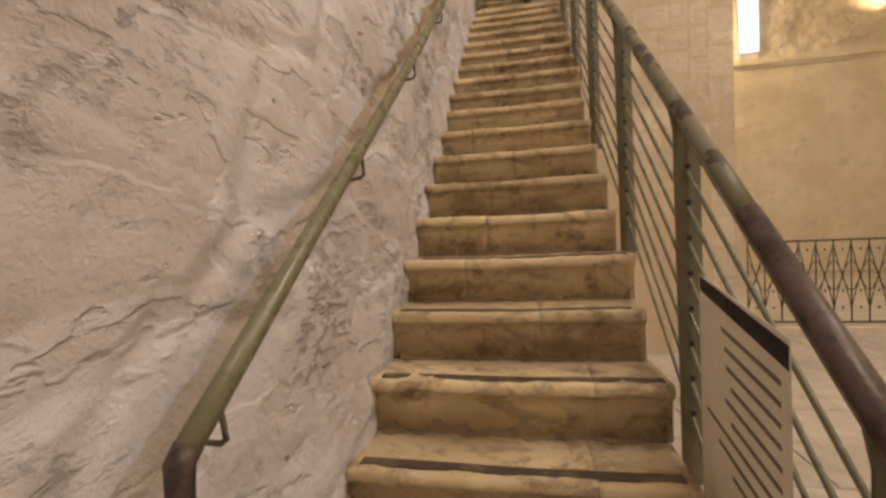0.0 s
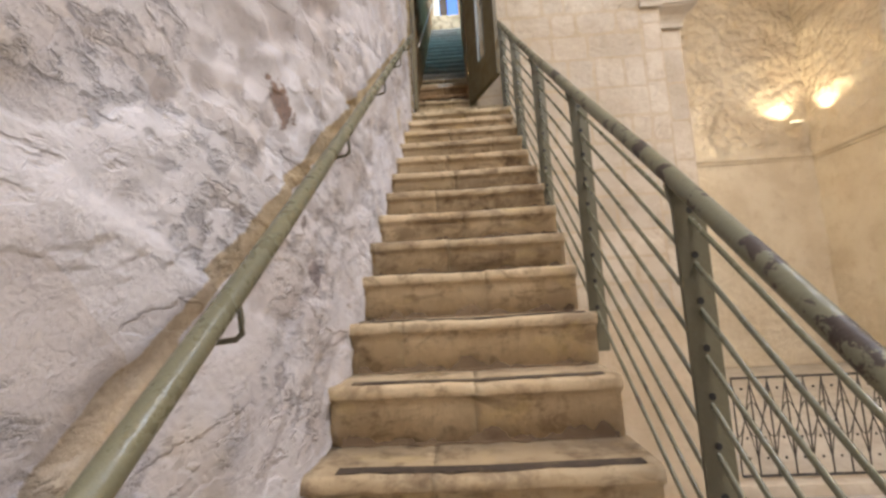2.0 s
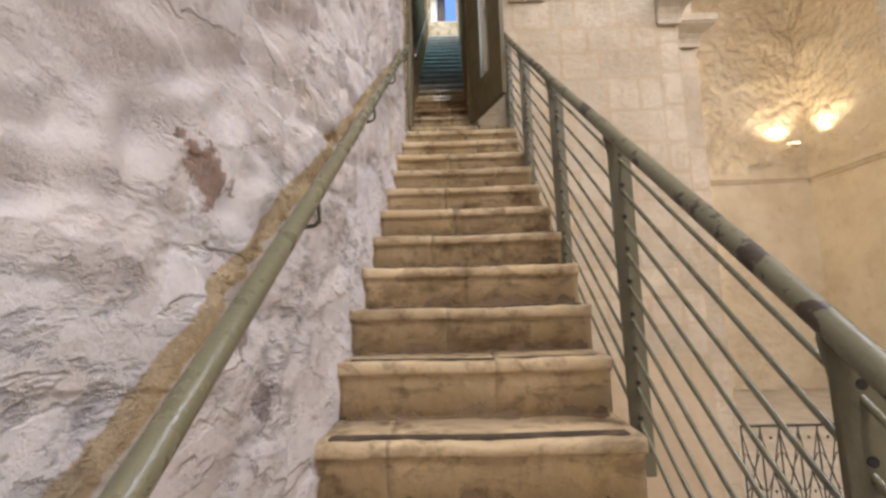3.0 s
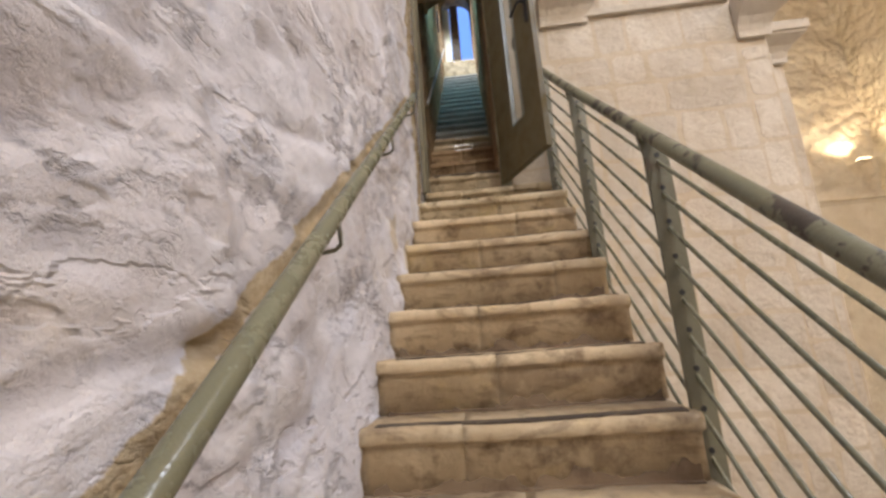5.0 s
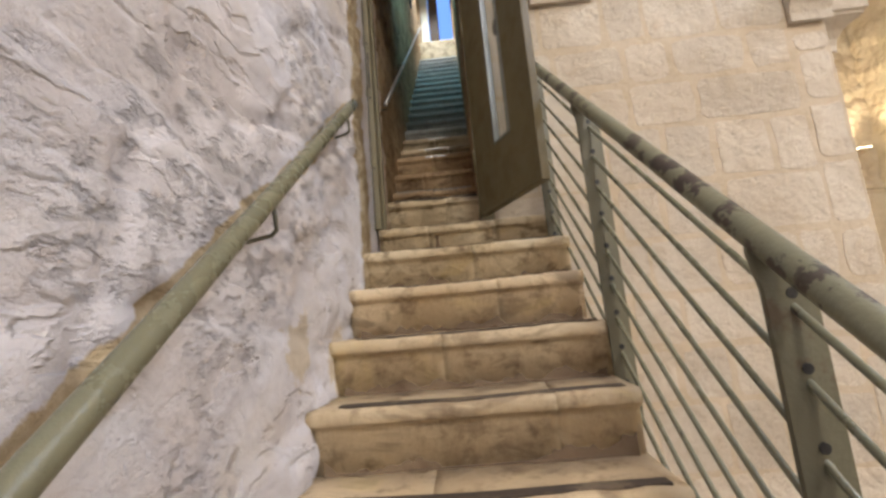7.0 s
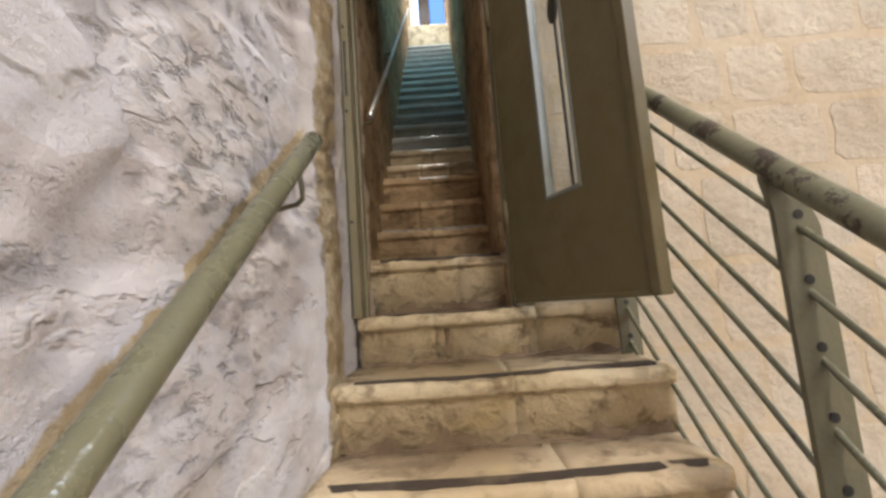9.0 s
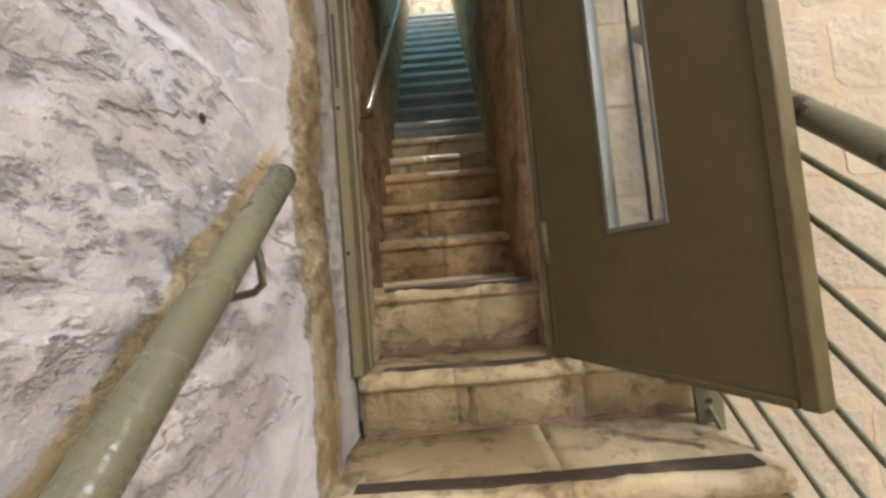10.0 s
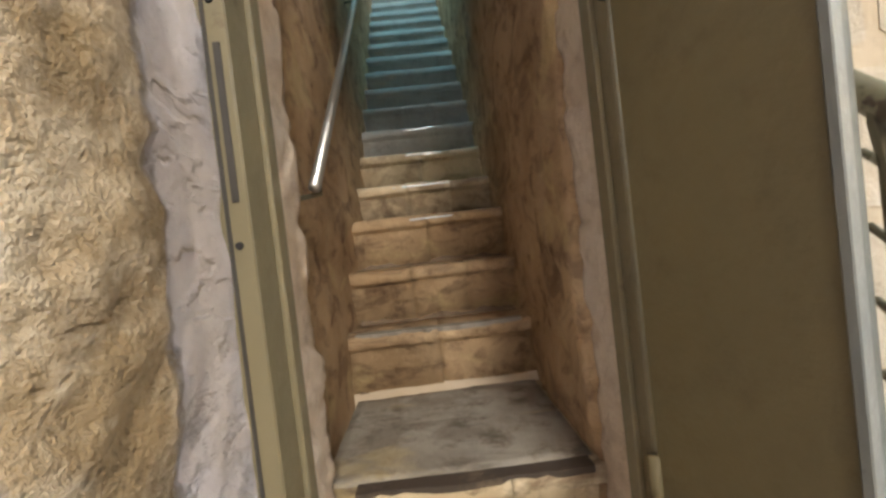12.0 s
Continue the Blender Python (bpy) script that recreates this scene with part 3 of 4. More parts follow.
def main_stairs():
    stairs = thing("staircase", (0, 0.6, 0), "steep worn limestone staircase with rolled nosings", "stairs", kind="structure")
    bottom = step_edge(-20)[0]
    side = [(bottom + 0.06, FLOOR_Z - 0.02), (5.40, FLOOR_Z - 0.02), (5.40, Z0 - 0.20), (Y0 + 0.06, Z0 - 0.20), *[(y + 0.06, z - 0.215) for y, z in (step_edge(k) for k in (-2, -9, -11, -19))]]
    part("stair_core", prism(side, "x", -0.66, STEP_R - 0.03), MORTAR, stairs)
    cracks = {0: (0.02,), -1: (0.10,), -2: (-0.12,), -3: (0.2,), -4: (-0.15,), -5: (-0.10,), -6: (-0.22,), -7: (-0.06,), -8: (-0.15,), -9: (0.02,), -10: (-0.33,), -11: (-0.06,)}
    for k in range(-20, 1):
        (y, z), below, above = step_edge(k), step_edge(k - 1), step_edge(k + 1)
        rise, depth = z - below[1], 0.40 if k == 0 else above[0] - y + 0.045
        rng = random.Random(100 + k)
        right = STEP_R + rng.uniform(-0.015, 0.02) + (0.03 if k == 0 else 0)
        first = step_parts(stairs, k, wall_x(y) - 0.02, right, y, z, depth, cracks.get(k) or (rng.uniform(-0.3, 0.25),), rise, LANDING if k == 0 else None)
        part("anti_slip_strip", anti_slip(wall_x(y) + 0.02 + rng.uniform(0, 0.06), right - rng.uniform(0.02, 0.05), y, z), STRIP, first, "dark worn anti-slip strip")
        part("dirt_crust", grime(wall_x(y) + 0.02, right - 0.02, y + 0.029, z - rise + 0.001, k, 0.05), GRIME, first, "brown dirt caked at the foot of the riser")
    return stairs


def step_parts(stairs, k, x0, x1, y, z, depth, cuts, rise, mat=None):
    xs = [x0, *cuts, x1]
    first = None
    for j, (a, b) in enumerate(zip(xs, xs[1:])):
        dz = random.Random(k * 7 + j).uniform(-0.003, 0.002) if j else 0.0
        ob = part("step" if not first else "step_stone", step_stone(a, b, y, z + dz, depth, k * 3 + j, rise), mat or STEP, first or stairs, "", True)
        first = first or ob
    return first


STAIRS = main_stairs()


# upper front edges of the first steps inside the passage; the rest climb evenly from the last
INSIDE = ((6.158, 4.606), (6.336, 4.807), (6.50, 5.012), (6.76, 5.184), (6.975, 5.374), (7.157, 5.552))


def inside_edge(j):
    y, z = INSIDE[min(j, 5)]
    return y + 0.2 * max(0, j - 5), z + 0.19 * max(0, j - 5)


def passage_x(y):
    """Faces of the two passage walls."""
    return -0.512 + 0.012 * (y - 5.6), 0.092 + 0.016 * (y - 5.6)


def upper_stairs():
    stairs = thing("upper_staircase", (-0.15, 5.4, 4.0), "dirty narrow stone stairs climbing inside the wall", "stairs", kind="structure")
    part("stair_core", prism([(5.66, 3.9), (10.2, 3.9), (10.2, 7.5), (9.4, 7.4), (6.3, 4.5), (5.72, 4.02)], "x", -0.60, 0.25), MORTAR, stairs)
    s = step_parts(stairs, 31, -0.47, 0.47, 5.335, 4.157, 0.36, (-0.20, 0.16), 0.192, LANDING)
    part("anti_slip_strip", anti_slip(-0.40, 0.08, 5.335, 4.157), STRIP, s, "dark worn anti-slip strip")
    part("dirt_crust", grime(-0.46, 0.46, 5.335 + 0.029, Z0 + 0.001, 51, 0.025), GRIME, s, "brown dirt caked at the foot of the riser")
    part("dirt_run", drip(-0.155, 5.362, 4.00, 4.10, 0.016, 2), GRIME, s, "dried brown dirt run down the riser")
    part("dirt_run", drip(0.115, 5.362, 3.99, 4.02, 0.02, 7), GRIME, s, "dried brown dirt run down the riser")
    s = step_parts(stairs, 32, -0.50, 0.12, 5.61, 4.384, 0.60, (-0.09,), 0.227, LANDING)
    part("anti_slip_strip", anti_slip(-0.42, 0.09, 5.588, 4.384), STRIP, s, "dark worn anti-slip strip")
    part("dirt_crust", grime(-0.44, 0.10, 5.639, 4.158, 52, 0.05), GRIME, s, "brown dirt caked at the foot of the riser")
    slab = worn_slab(-0.50, 0.10, 5.655, 6.17, 4.388)
    part("worn_tread", slab, SCUFFED, s, "grey dusty tread", True)
    for j in range(19):
        (y, z), nxt = inside_edge(j), inside_edge(j + 1)
        rise = z - (inside_edge(j - 1)[1] if j else 4.384)
        a, b = passage_x(y)
        depth = nxt[0] - y + 0.06 if j < 18 else 0.6
        s = step_parts(stairs, 40 + j, a - 0.04, b + 0.04, y, z, depth, () if j > 4 else (a + 0.22, a + 0.43) if j % 2 else (a + 0.30,), rise, INNER if j < 3 else STEP if j < 5 else DUST)
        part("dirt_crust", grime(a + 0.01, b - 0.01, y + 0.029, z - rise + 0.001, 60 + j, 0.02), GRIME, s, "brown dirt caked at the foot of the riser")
        if j == 0:
            part("anti_slip_strip", anti_slip(a + 0.02, b - 0.02, y - 0.022, z), SCUFFED, s, "scuffed grey edge strip")
        if 2 <= j < 7:
            part("edge_strip", box(-0.27 - 0.07 * (j == 3), -0.07 - 0.01 * (j % 3), y - 0.0035, y + 0.004, z - 0.022, z - 0.014, 0.001, 1), STEEL, s, "short bright metal edge strip")
    return stairs


upper_stairs()


def passage():
    def left(y, z):
        return passage_x(y)[0] + 0.5 * rough(y * 1.3, z * 1.3 + 3), y, z

    def right(y, z):
        return passage_x(y)[1] - 0.5 * rough(y * 1.3 + 11, z * 1.3), y, z

    us, vs = steps_of(5.625, 10.6, 0.05), steps_of(4.0, 10.9, 0.06)
    single("wall_passage_left", sheet(us, vs, left, (-0.6, 0, 0)), INNER, "stained rough plaster wall of the narrow passage", "wall", "structure", True)
    single("wall_passage_right", sheet(us, vs, right, (0.6, 0, 0)), INNER, "stained rough plaster wall of the narrow passage", "wall", "structure", True)
    vault = bmesh.new()
    rows = []
    # the vault gap and its closing blocks are made up for the teal lamp
    single("ceiling_slot", box(-0.6, 0.3, 7.25, 7.6, 8.62, 9.2), INNER, "unseen plaster block behind the added lamp gap in the vault", "ceiling", "structure")
    single("ceiling_low", prism([(5.62, 6.30), (6.95, 7.62), (6.95, 9.2), (5.62, 9.2)], "x", -0.6, 0.3), INNER, "sloping plaster soffit over the passage stairs", "ceiling", "structure")
    single("ceiling_cap", box(-0.6, 0.3, 6.952, 7.248, 8.7, 9.2), INNER, "unseen plaster block over the added lamp gap", "ceiling", "structure")
    for y, z in ((7.3, 8.15), (8.6, 9.6), (9.6, 10.15), (10.7, 10.2)):
        pts = [(-0.48 + 0.66 * i / 10, z + 0.16 * math.sin(math.pi * i / 10)) for i in range(11)] + [(0.3, z), (0.3, z + 0.5), (-0.6, z + 0.5), (-0.6, z)]
        rows.append([vault.verts.new((x, y, q)) for x, q in pts])
    n = len(rows[0])
    for r, s in zip(rows, rows[1:]):
        for i in range(n):
            vault.faces.new((r[i], r[(i + 1) % n], s[(i + 1) % n], s[i]))
    vault.faces.new(rows[0])
    vault.faces.new(rows[-1])
    single("ceiling_passage", vault, INNER, "sloping barrel vault over the passage stairs", "ceiling", "structure")
    ring = [(-0.14 + 0.34 * math.cos(a), 7.02 + 0.165 * math.sin(a)) for a in (math.pi * i / 12 for i in range(13))]
    single("ceiling_arch", prism([(0.3, 7.02)] + ring + [(-0.6, 7.02), (-0.6, 8.2), (0.3, 8.2)], "y", 6.74, 6.948), INNER, "low plastered arch across the passage stairs", "arch", "structure")
    # the wall at the head of the stairs, with an arched opening
    arch = [(-0.6, 7.9), (0.3, 7.9), (0.3, 10.8), (-0.6, 10.8)]
    hole = [(-0.42, 8.30), (0.14, 8.30), (0.14, 9.78)] + [(-0.14 + 0.28 * math.cos(a), 9.78 + 0.22 * math.sin(a)) for a in (math.pi * i / 10 for i in range(1, 10))] + [(-0.42, 9.78)]
    bm = bmesh.new()
    for y in (10.05, 10.30):
        edges = []
        for ring in (arch, hole):
            vs = [bm.verts.new((x, y, z)) for x, z in ring]
            edges += [bm.edges.new((vs[i], vs[(i + 1) % len(vs)])) for i in range(len(vs))]
        bmesh.ops.triangle_fill(bm, edges=edges, use_beauty=True)
    bm.verts.ensure_lookup_table()
    n, h = len(arch), len(hole)
    for i in range(h):
        a, b = n + i, n + (i + 1) % h
        bm.faces.new((bm.verts[a], bm.verts[b], bm.verts[n + h + b], bm.verts[n + h + a]))
    single("wall_passage_end", bm, INNER, "plastered wall with an arched opening at the head of the stairs", "wall", "structure")
    single("sill", box(-0.46, 0.165, 9.93, 10.045, 8.0, 8.46, 0.01), STEP, "brown stone sill under the arched opening", "sill", "structure")
    single("sky_backdrop", box(-2.5, 2.5, 11.6, 11.62, 7.0, 13.0), BLUE, "blue daylight beyond the open head of the stairs", "backdrop", "structure")
    d = thing("door_2", (-0.2, 10.2, 8.30), "half-open brown wooden shutter at the head of the stairs", "shutter", kind="structure")
    part("door_leaf", box(-0.27, -0.10, 10.20, 10.24, 8.305, 9.95, 0.006), WOOD, d)
    part("door_frame", box(-0.415, -0.28, 10.12, 10.195, 8.305, 9.80, 0.004), SIGN, d, "white painted frame post")


passage()


# ---------- rails ----------
def right_rail():
    rail = thing("stair_railing", (0.5, 0.7, 0.1), "grey-green painted steel stair railing with nine rods", "railing")
    ys = [0.70, 1.465, 2.235, 3.02, 3.775, 4.545, 5.28]
    hand = lambda y: Vector((post_x(y) - 0.028, y, bar_z(y) + 0.088))
    part("handrail", tube([hand(y) for y in steps_of(1.05, 5.36, 0.15)], 0.0228, 18), CHIPPED, rail, "worn grey-green tube", True)
    part("handrail_grip", tube([hand(y) for y in (0.55, 0.8, 1.05)], 0.0255, 18), WORN, rail, "dark rubbed maroon stretch", True)
    for y in ys:
        top, foot = bar_z(y) + 0.078, nosing(y) - 0.31
        x = post_x(y)
        left, right = x - 0.033, x + 0.037
        out = [(left, foot), (right, foot), (right, top - 0.10), (x + 0.009, top - 0.01), (x - 0.008, top + 0.006), (x - 0.048, top + 0.006), (x - 0.051, top - 0.012), (x - 0.037, top - 0.07)]
        post = part("post", prism(out, "y", y - 0.006, y + 0.006, 0.0015), POST, rail)
        for i in range(9):
            zr = bar_z(y) - 0.018 - 0.111 * i
            # no hole is cut: a black disc on the plate paints its shade
            bm = bmesh.new()
            bmesh.ops.create_cone(bm, segments=12, radius1=0.0085, radius2=0.0085, depth=0.0016, cap_ends=True, matrix=pose(x, y - 0.0068, zr + 0.018, 90))
            part("bolt_hole", bm, BLACK, post, "black disc standing for the shade in a drilled hole")
    for i in range(9):
        dz = -0.018 - 0.111 * i
        part("rod", tube([(post_x(y), y, bar_z(y) + dz) for y in (0.60, *ys, 5.34)], 0.0065, 10), RAIL, rail, "", True)
    return rail


right_rail()


def left_rail():
    rail = thing("wall_handrail", (-0.45, 0.4, 1.0), "grey-green tubular handrail on wall brackets", "handrail")
    at = lambda y: Vector((float(np.interp(y, (0.5, 2.0, 4.76), (-0.522, -0.468, -0.428))), y, rail_z(y)))
    part("handrail", tube([at(y) for y in steps_of(0.55, 4.765, 0.15)], 0.0212, 18), RAIL, rail, "worn grey-green tube", True)
    part("end_cap", tube([at(0.555), at(0.555) + Vector((-0.004, -0.016, -0.022)), at(0.555) + Vector((-0.006, -0.018, -0.10)), at(0.555) + Vector((-0.006, -0.016, -0.34))], 0.0225, 14), WORN, rail, "dark lower end of the tube", True)
    for y in (0.62, 1.26, 1.90, 2.61, 3.355, 4.01, 4.665):
        p = at(y)
        w = Vector((wall_x(y) - 0.04, y + 0.03, p.z - 0.100))
        path = [p + Vector((0, 0, -0.018)), p + Vector((0.004, 0.004, -0.060)), p + Vector((0.003, 0.008, -0.080)), p + Vector((-0.010, 0.012, -0.090)), w]
        part("bracket", tube(path, 0.0055, 8), POST, rail, "bent round-bar bracket", True)
    return rail


left_rail()


def passage_rail():
    rail = thing("passage_handrail", (-0.37, 5.6, 5.0), "bright steel handrail up the passage wall", "handrail")
    z = lambda y: 5.035 + 0.862 * (y - 5.63)
    part("handrail", tube([(-0.43, y, z(y)) for y in steps_of(5.63, 9.9, 0.6)], 0.013, 12), STEEL, rail, "", True)
    for y in (5.68, 7.1, 8.5, 9.8):
        part("bracket", tube([(-0.43, y, z(y)), (-0.43, y, z(y) - 0.05), (-0.53, y, z(y) - 0.06)], 0.006, 8), POST, rail, "", True)


passage_rail()


def cable_loop():
    ring = [(-0.42, 8.15 + 0.13 * math.cos(a), 7.98 + 0.24 * math.sin(a)) for a in (2 * math.pi * i / 28 for i in range(29))]
    c = thing("cable_loop", (-0.42, 8.15, 7.74), "loop of dark cable hanging on the passage wall", "cable")
    part("cable", tube(ring + [(-0.42, 8.20, 8.6)], 0.010, 8), BLACK, c, "", True)
    part("hook", tube([(-0.47, 8.15, 8.24), (-0.40, 8.15, 8.23), (-0.395, 8.15, 8.26)], 0.006, 8), IRON, c, "", True)


cable_loop()


# ---------- door ----------
def door():
    d = thing("door_1", (0.13, 5.40, 4.17), "open olive-brown metal door with a narrow glazed slot", "door")
    run = Vector((0.380, -0.925, 0))
    turn = math.degrees(math.atan2(run.y, run.x))
    m = pose(0.106, 5.342, 4.171, 0, 0, turn)       # local x along the leaf, z up, y across
    W, H, T = 0.618, 2.03, 0.015
    g0, g1, h0, h1 = 0.242, 0.396, 0.312, 1.72
    leaf = bmesh.new()
    out = [(0, 0), (W, 0), (W, H), (0, H)]
    inn = [(g0, h0), (g1, h0), (g1, h1), (g0, h1)]
    vs = {}
    for side in (-T, T):
        vs[side] = [[leaf.verts.new((x, side, z)) for x, z in ring] for ring in (out, inn)]
        o, i = vs[side]
        for k in range(4):
            leaf.faces.new((o[k], o[(k + 1) % 4], i[(k + 1) % 4], i[k]))
    for r in (0, 1):
        a, b = vs[-T][r], vs[T][r]
        for k in range(4):
            leaf.faces.new((a[k], a[(k + 1) % 4], b[(k + 1) % 4], b[k]))
    bmesh.ops.bevel(leaf, geom=[e for e in leaf.edges if e.calc_face_angle(0.0) > 0.5], offset=0.002, segments=1, affect="EDGES")
    leaf.transform(m)
    body = part("door_leaf", leaf, DOOR, d)
    fr = bmesh.new()
    for a, b, c, e in ((W - 0.026, W + 0.002, -0.002, H), (0.0, W - 0.028, -0.003, 0.010)):
        box(a, b, -T - 0.006, T + 0.003, c, e, 0.004, 3, fr, m)
    part("edge_profile", fr, DOOR, d, "folded edge of the sheet metal")
    bead = bmesh.new()
    for a, b, c, e in ((g0 - 0.006, g0 + 0.005, h0, h1), (g1 - 0.005, g1 + 0.006, h0, h1), (g0 - 0.006, g1 + 0.006, h0 - 0.006, h0 + 0.006), (g0 - 0.006, g1 + 0.006, h1 - 0.006, h1 + 0.006)):
        box(a, b, -T - 0.003, T + 0.003, c, e, 0.0015, 1, bead, m)
    part("glazing_bead", bead, PALE, body, "pale metal glazing bead")
    pane = part("glass_pane", box(g0 + 0.004, g1 - 0.004, -0.003, 0.003, h0 + 0.004, h1 - 0.004, m=m), GLASS, body, "clear glass")
    pane.visible_shadow = False
    mid = (g0 + g1) / 2 + 0.02
    bar = tube([m @ Vector((mid, 0.014, h0)), m @ Vector((mid, 0.014, h1))], 0.005, 8)
    part("ornamental_bar", bar, IRON, body, "thin iron bar behind the glass")
    dia = bmesh.new()
    bmesh.ops.create_uvsphere(dia, u_segments=8, v_segments=4, radius=1)
    for v in dia.verts:
        v.co = m @ Vector((mid + v.co.x * 0.028, 0.010 + v.co.y * 0.008, 0.885 + v.co.z * 0.050))
    part("rosette", dia, IRON, body, "small iron lozenge")
    plate = box(0.555, 0.590, -T - 0.006, -T - 0.0005, 0.86, 1.04, 0.004, 2, None, m)
    part("lock_plate", plate, BLACK, d, "black lock plate")
    lever = tube([m @ Vector(p) for p in ((0.572, -T, 1.0), (0.572, -T - 0.045, 1.0), (0.55, -T - 0.052, 0.998), (0.46, -T - 0.050, 0.975))], 0.009, 10)
    part("door_handle", lever, BLACK, d, "black lever handle", True)
    for z in (0.25, 1.05, 1.80):
        part("hinge", tube([m @ Vector((-0.008, -T, z)), m @ Vector((-0.008, -T, z + 0.12))], 0.011, 10), DOOR, d, "", True)
    f = thing("door_frame_1", (-0.16, 5.42, 4.16), "grey-olive steel door frame set in old plaster", "door frame", kind="structure")
    for name, a, b in (("jamb", -0.500, -0.449), ("jamb", 0.098, 0.166)):
        j = part(name, box(a, b, 5.325 if a < 0 else 5.362, 5.44, 4.155, 6.29, 0.003, 1), FRAME, f)
        s = -1 if a < 0 else 1
        if s < 0:
            # the groove is not cut: a dark strip on the jamb paints its shade
            part("rebate", box(-0.482, -0.476, 5.3225, 5.3245, 4.16, 6.25, 0.0005, 1), IRON, j, "dark strip standing for the shade in the frame groove")
        part("stop", box(b if s < 0 else a - 0.010, b + 0.010 if s < 0 else a, 5.40, 5.44, 4.16, 6.25, 0.002, 1), FRAME, j)
    part("strike_plate", box(-0.470, -0.460, 5.3215, 5.3245, 4.98, 5.20, 0.0008, 1), IRON, f, "dark latch plate")
    for z in (4.50, 4.92, 5.26, 5.72):
        bm = bmesh.new()
        bmesh.ops.create_cone(bm, segments=10, radius1=0.006, radius2=0.005, depth=0.004, cap_ends=True, matrix=pose(-0.468, 5.3235, z, 90))
        part("screw", bm, BLACK, f, "dark screw head")
    part("head", box(-0.500, 0.166, 5.330, 5.44, 6.292, 6.34, 0.003, 1), FRAME, f)
    us, vs = steps_of(5.442, 5.622, 0.012), steps_of(4.0, 6.6, 0.012)
    left = sheet(us, vs, lambda y, z: (-0.449 + 0.55 * rough(y * 1.5 + 3, z * 1.5), y, z), (-0.15, 0, 0))
    single("door_reveal", left, REVEAL, "chipped plaster reveal inside the door frame", "wall", "structure", True)
    right = sheet(us, vs, lambda y, z: (0.108 - 0.35 * rough(y * 1.5 + 7, z * 1.5), y, z), (0.2, 0, 0))
    single("door_reveal_2", right, REVEAL, "chipped plaster reveal inside the door frame", "wall", "structure", True)


door()


# ---------- sign on the railing ----------
def sign():
    s = thing("notice_board", (0.49, 1.2, 0.5), "cream notice sheet with brown lines tied to the railing", "sign")
    y0, y1 = 0.936, 1.37
    top = lambda y: 1.205 + (y - 0.936) * 0.19
    m = lambda y, z, e=0.0: (0.487 - e, y, z)
    panel = prism([(y0, 0.60), (y1, 0.60), (y1, top(y1)), (y0, top(y0))], "x", 0.487, 0.491, 0.001)
    p = part("panel", panel, SIGN, s)
    part("header_band", prism([(y0, top(y0) - 0.065), (y1 - 0.01, top(y1) - 0.045), (y1 - 0.01, top(y1) - 0.005), (y0, top(y0) - 0.015)], "x", 0.4852, 0.4868), BLACK, p, "black strip")
    rng = random.Random(5)
    for i in range(9):
        z = 1.10 - 0.045 * i
        a, b = y0 + 0.03, y1 - 0.04 - rng.uniform(0, 0.16)
        part("text_line", prism([(a, z), (b, z + (b - a) * 0.2), (b, z + (b - a) * 0.2 + 0.012), (a, z + 0.012)], "x", 0.4856, 0.4868), INK, p, "unreadable line of writing")


sign()


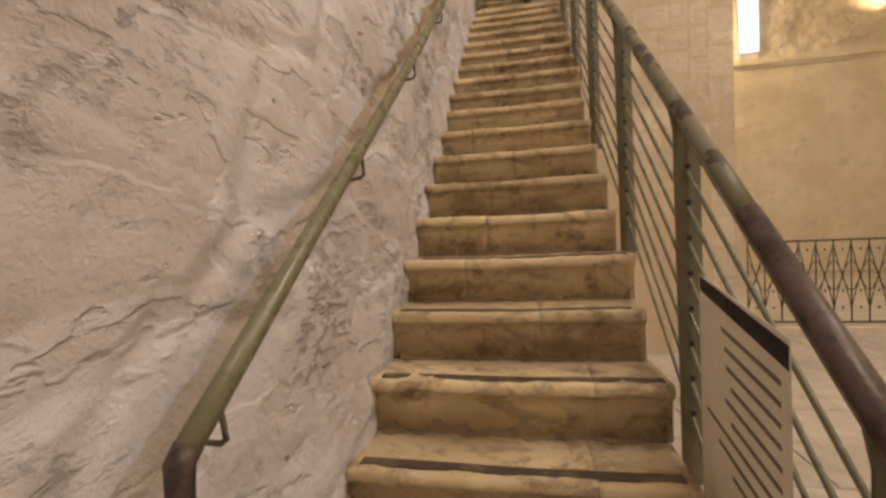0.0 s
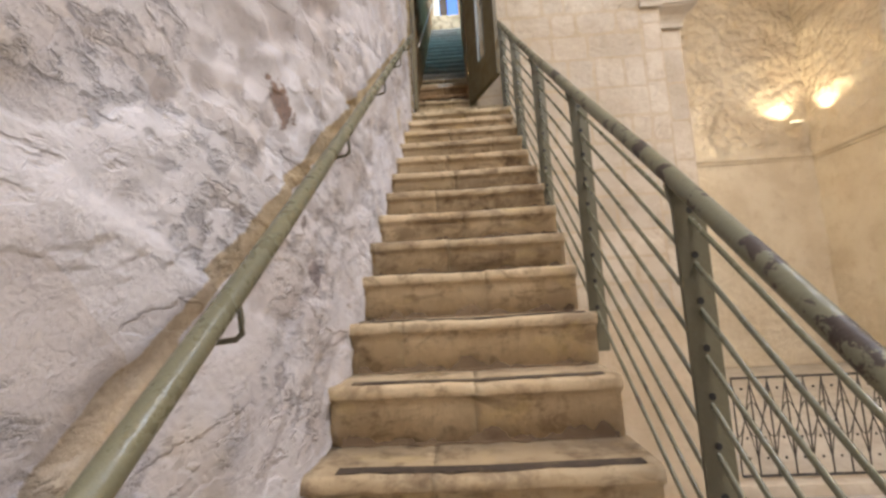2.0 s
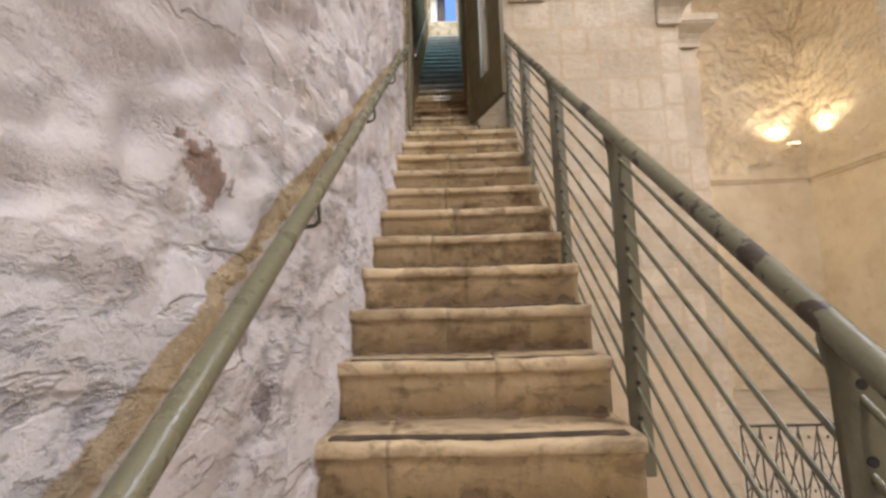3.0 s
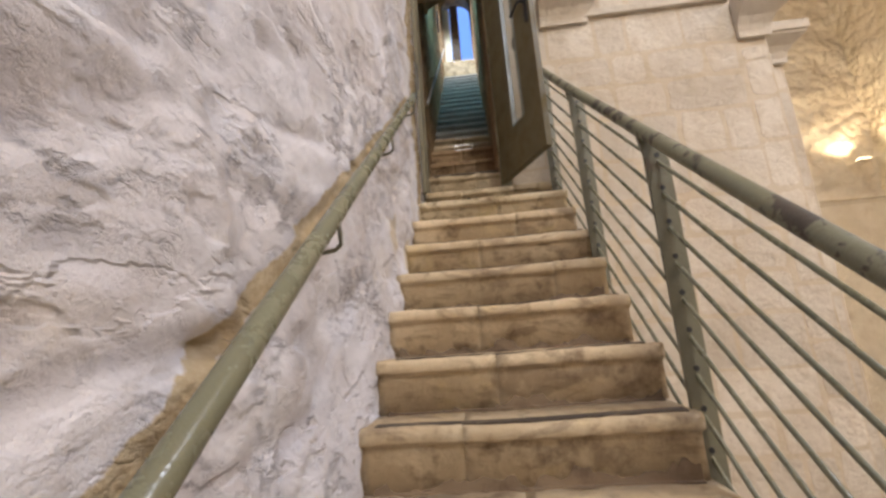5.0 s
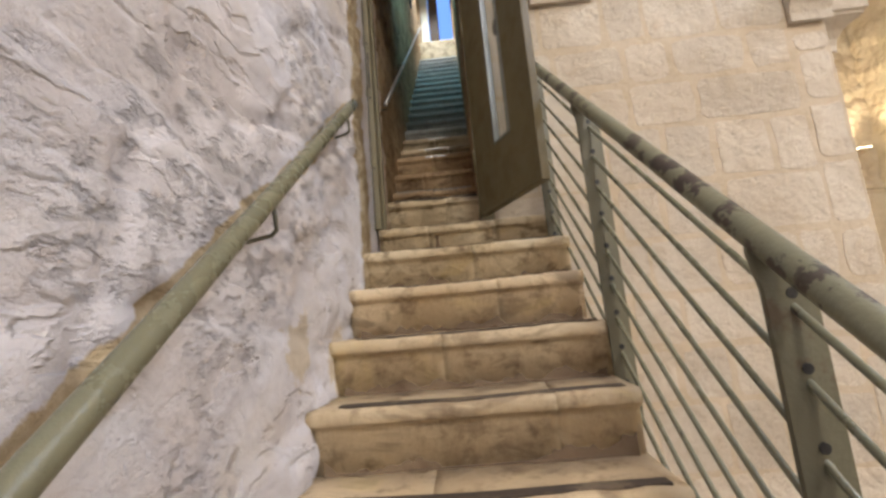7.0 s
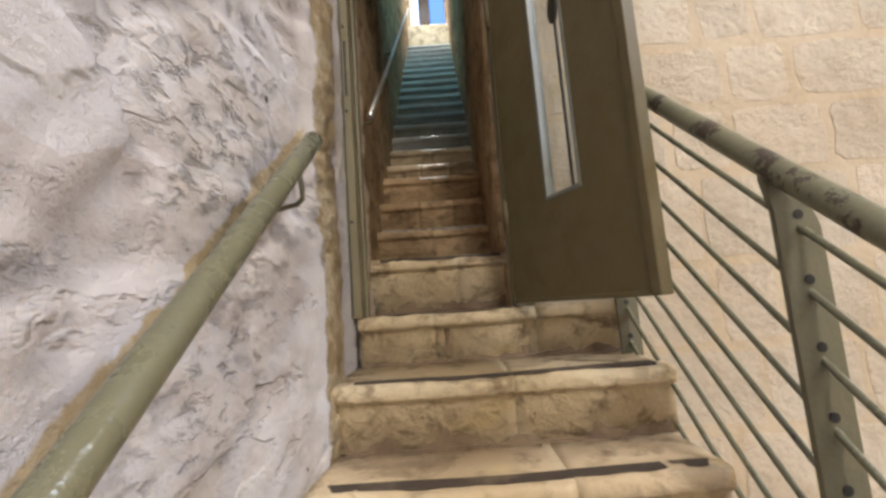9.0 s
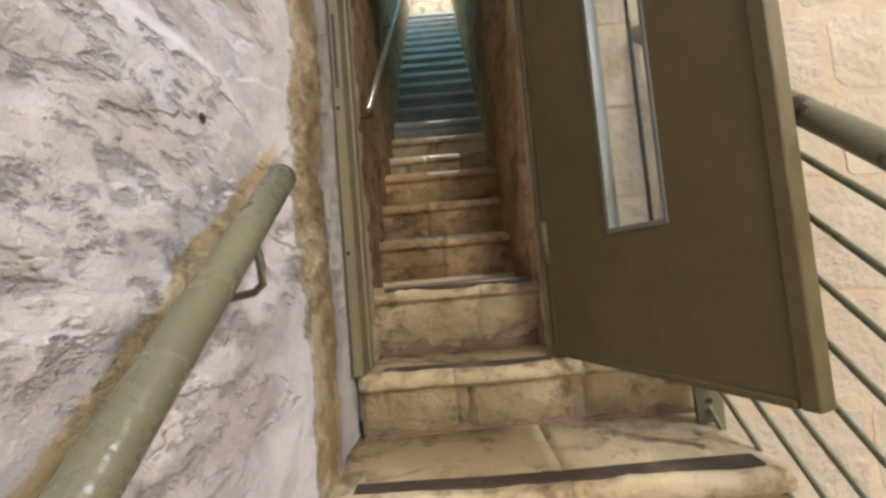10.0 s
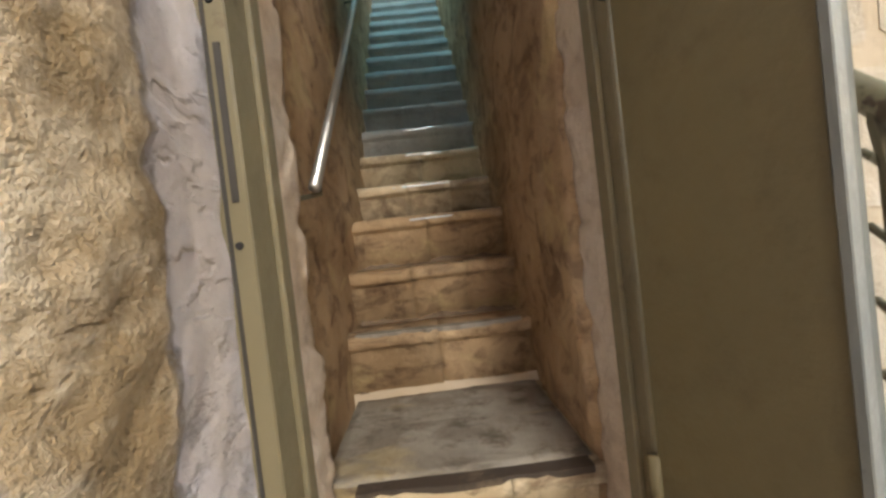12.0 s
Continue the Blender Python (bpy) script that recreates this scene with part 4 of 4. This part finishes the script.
# ---------- chapel fence ----------
def fence():
    f = thing("iron_fence", (4.6, 6.4, 0.03), "low wrought-iron lattice fence with small rosettes", "fence")
    x0, n, w = 2.92, 20, 0.20
    za, zb = 0.07, 1.14
    part("top_rail", box(x0, x0 + n * w, 6.385, 6.415, zb - 0.012, zb + 0.012, 0.003, 1), IRON, f)
    part("bottom_rail", box(x0, x0 + n * w, 6.385, 6.415, za - 0.012, za + 0.012, 0.003, 1), IRON, f)
    bar = mesh_of("baluster", tube([(0, 0, za), (0, 0, zb)], 0.0085, 8), IRON, True)
    arc = []
    for s in (1, -1):
        pts = [(s * (-w / 2 + w * t), 0, 0.18 + za + 0.62 * math.sin(t * math.pi / 2)) for t in (0, 0.15, 0.35, 0.6, 0.85, 1.0)]
        arc.append(mesh_of("lattice_bar", tube(pts, 0.006, 6), IRON, True))
        pts = [(s * (-w / 2 + w * t), 0.004, zb - 0.04 - 0.62 * math.sin(t * math.pi / 2)) for t in (0, 0.15, 0.35, 0.6, 0.85, 1.0)]
        arc.append(mesh_of("lattice_bar", tube(pts, 0.006, 6), IRON, True))
    ros = bmesh.new()
    bmesh.ops.create_uvsphere(ros, u_segments=8, v_segments=5, radius=0.016, matrix=Matrix.Diagonal((1, 0.5, 1, 1)))
    ros = mesh_of("rosette", ros, IRON, True)
    for i in range(n + 1):
        ob = part("baluster", bar, None, f)
        ob.matrix_basis = pose(x0 + i * w, 6.4, 0)
        if i < n:
            for a in arc:
                part("lattice_bar", a, None, f).matrix_basis = pose(x0 + (i + 0.5) * w, 6.4, 0)
            for z in (0.26, 0.48, 0.70, 1.02):
                part("rosette", ros, None, f).matrix_basis = pose(x0 + (i + 0.5) * w, 6.395, z)
    kerb = single("fence_kerb", box(2.63, 7.2, 6.25, 6.55, FLOOR_Z - 0.014, 0.03, 0.012), ASHLAR, "low stone kerb under the iron fence", "kerb", "structure")


fence()


# ---------- wall lamp ----------
def uplight(x, y, z):
    u = thing("wall_uplight", (x, y, z), "small warm uplight on the string course in the corner", "lamp")
    for d in (-0.12, 0.12):
        part("bracket", box(x + d - 0.012, x + d + 0.012, y + 0.05, y + 0.35, z - 0.09, z - 0.06, 0.004), NAVE, u)
    part("housing", box(x - 0.15, x + 0.15, y - 0.06, y + 0.08, z - 0.08, z - 0.02, 0.01), NAVE, u)
    part("lamp_glass", box(x - 0.14, x + 0.14, y - 0.05, y + 0.07, z - 0.018, z - 0.006), BULB, u, "glowing lamp glass")


uplight(9.85, 13.6, 6.85)


# ---------- stones of walls and floor ----------
blocks(WALL_DOOR, 0.17, 1.90, 2.0, 7.2, 5.385, 0.05, 0.30, (0.20, 0.50), 3, lip=0.0022)
blocks(WALL_DOOR, 1.90, 2.10, 2.0, 5.05, 5.385, 0.05, 0.33, (0.19, 0.21), 4, lip=0.003)
blocks(PIER, 2.104, 2.60, FLOOR_Z, 5.19, 5.95, 0.05, 0.42, (0.25, 0.5), 8, lip=0.002)


def slabs():
    fl = bpy.data.objects["floor"]
    rng = random.Random(9)
    y = -1.0
    while y < 6.2:
        x = 0.62
        h = rng.uniform(0.45, 0.6)
        while x < 5.6:
            w = rng.uniform(0.5, 0.8)
            part("floor_slab", box(x + 0.003, x + w - 0.003, y + 0.003, min(y + h, 6.24) - 0.003, FLOOR_Z - 0.06, FLOOR_Z + rng.uniform(-0.004, 0.0), 0.003, 1), FLOOR, fl)
            x += w
        y += h


slabs()
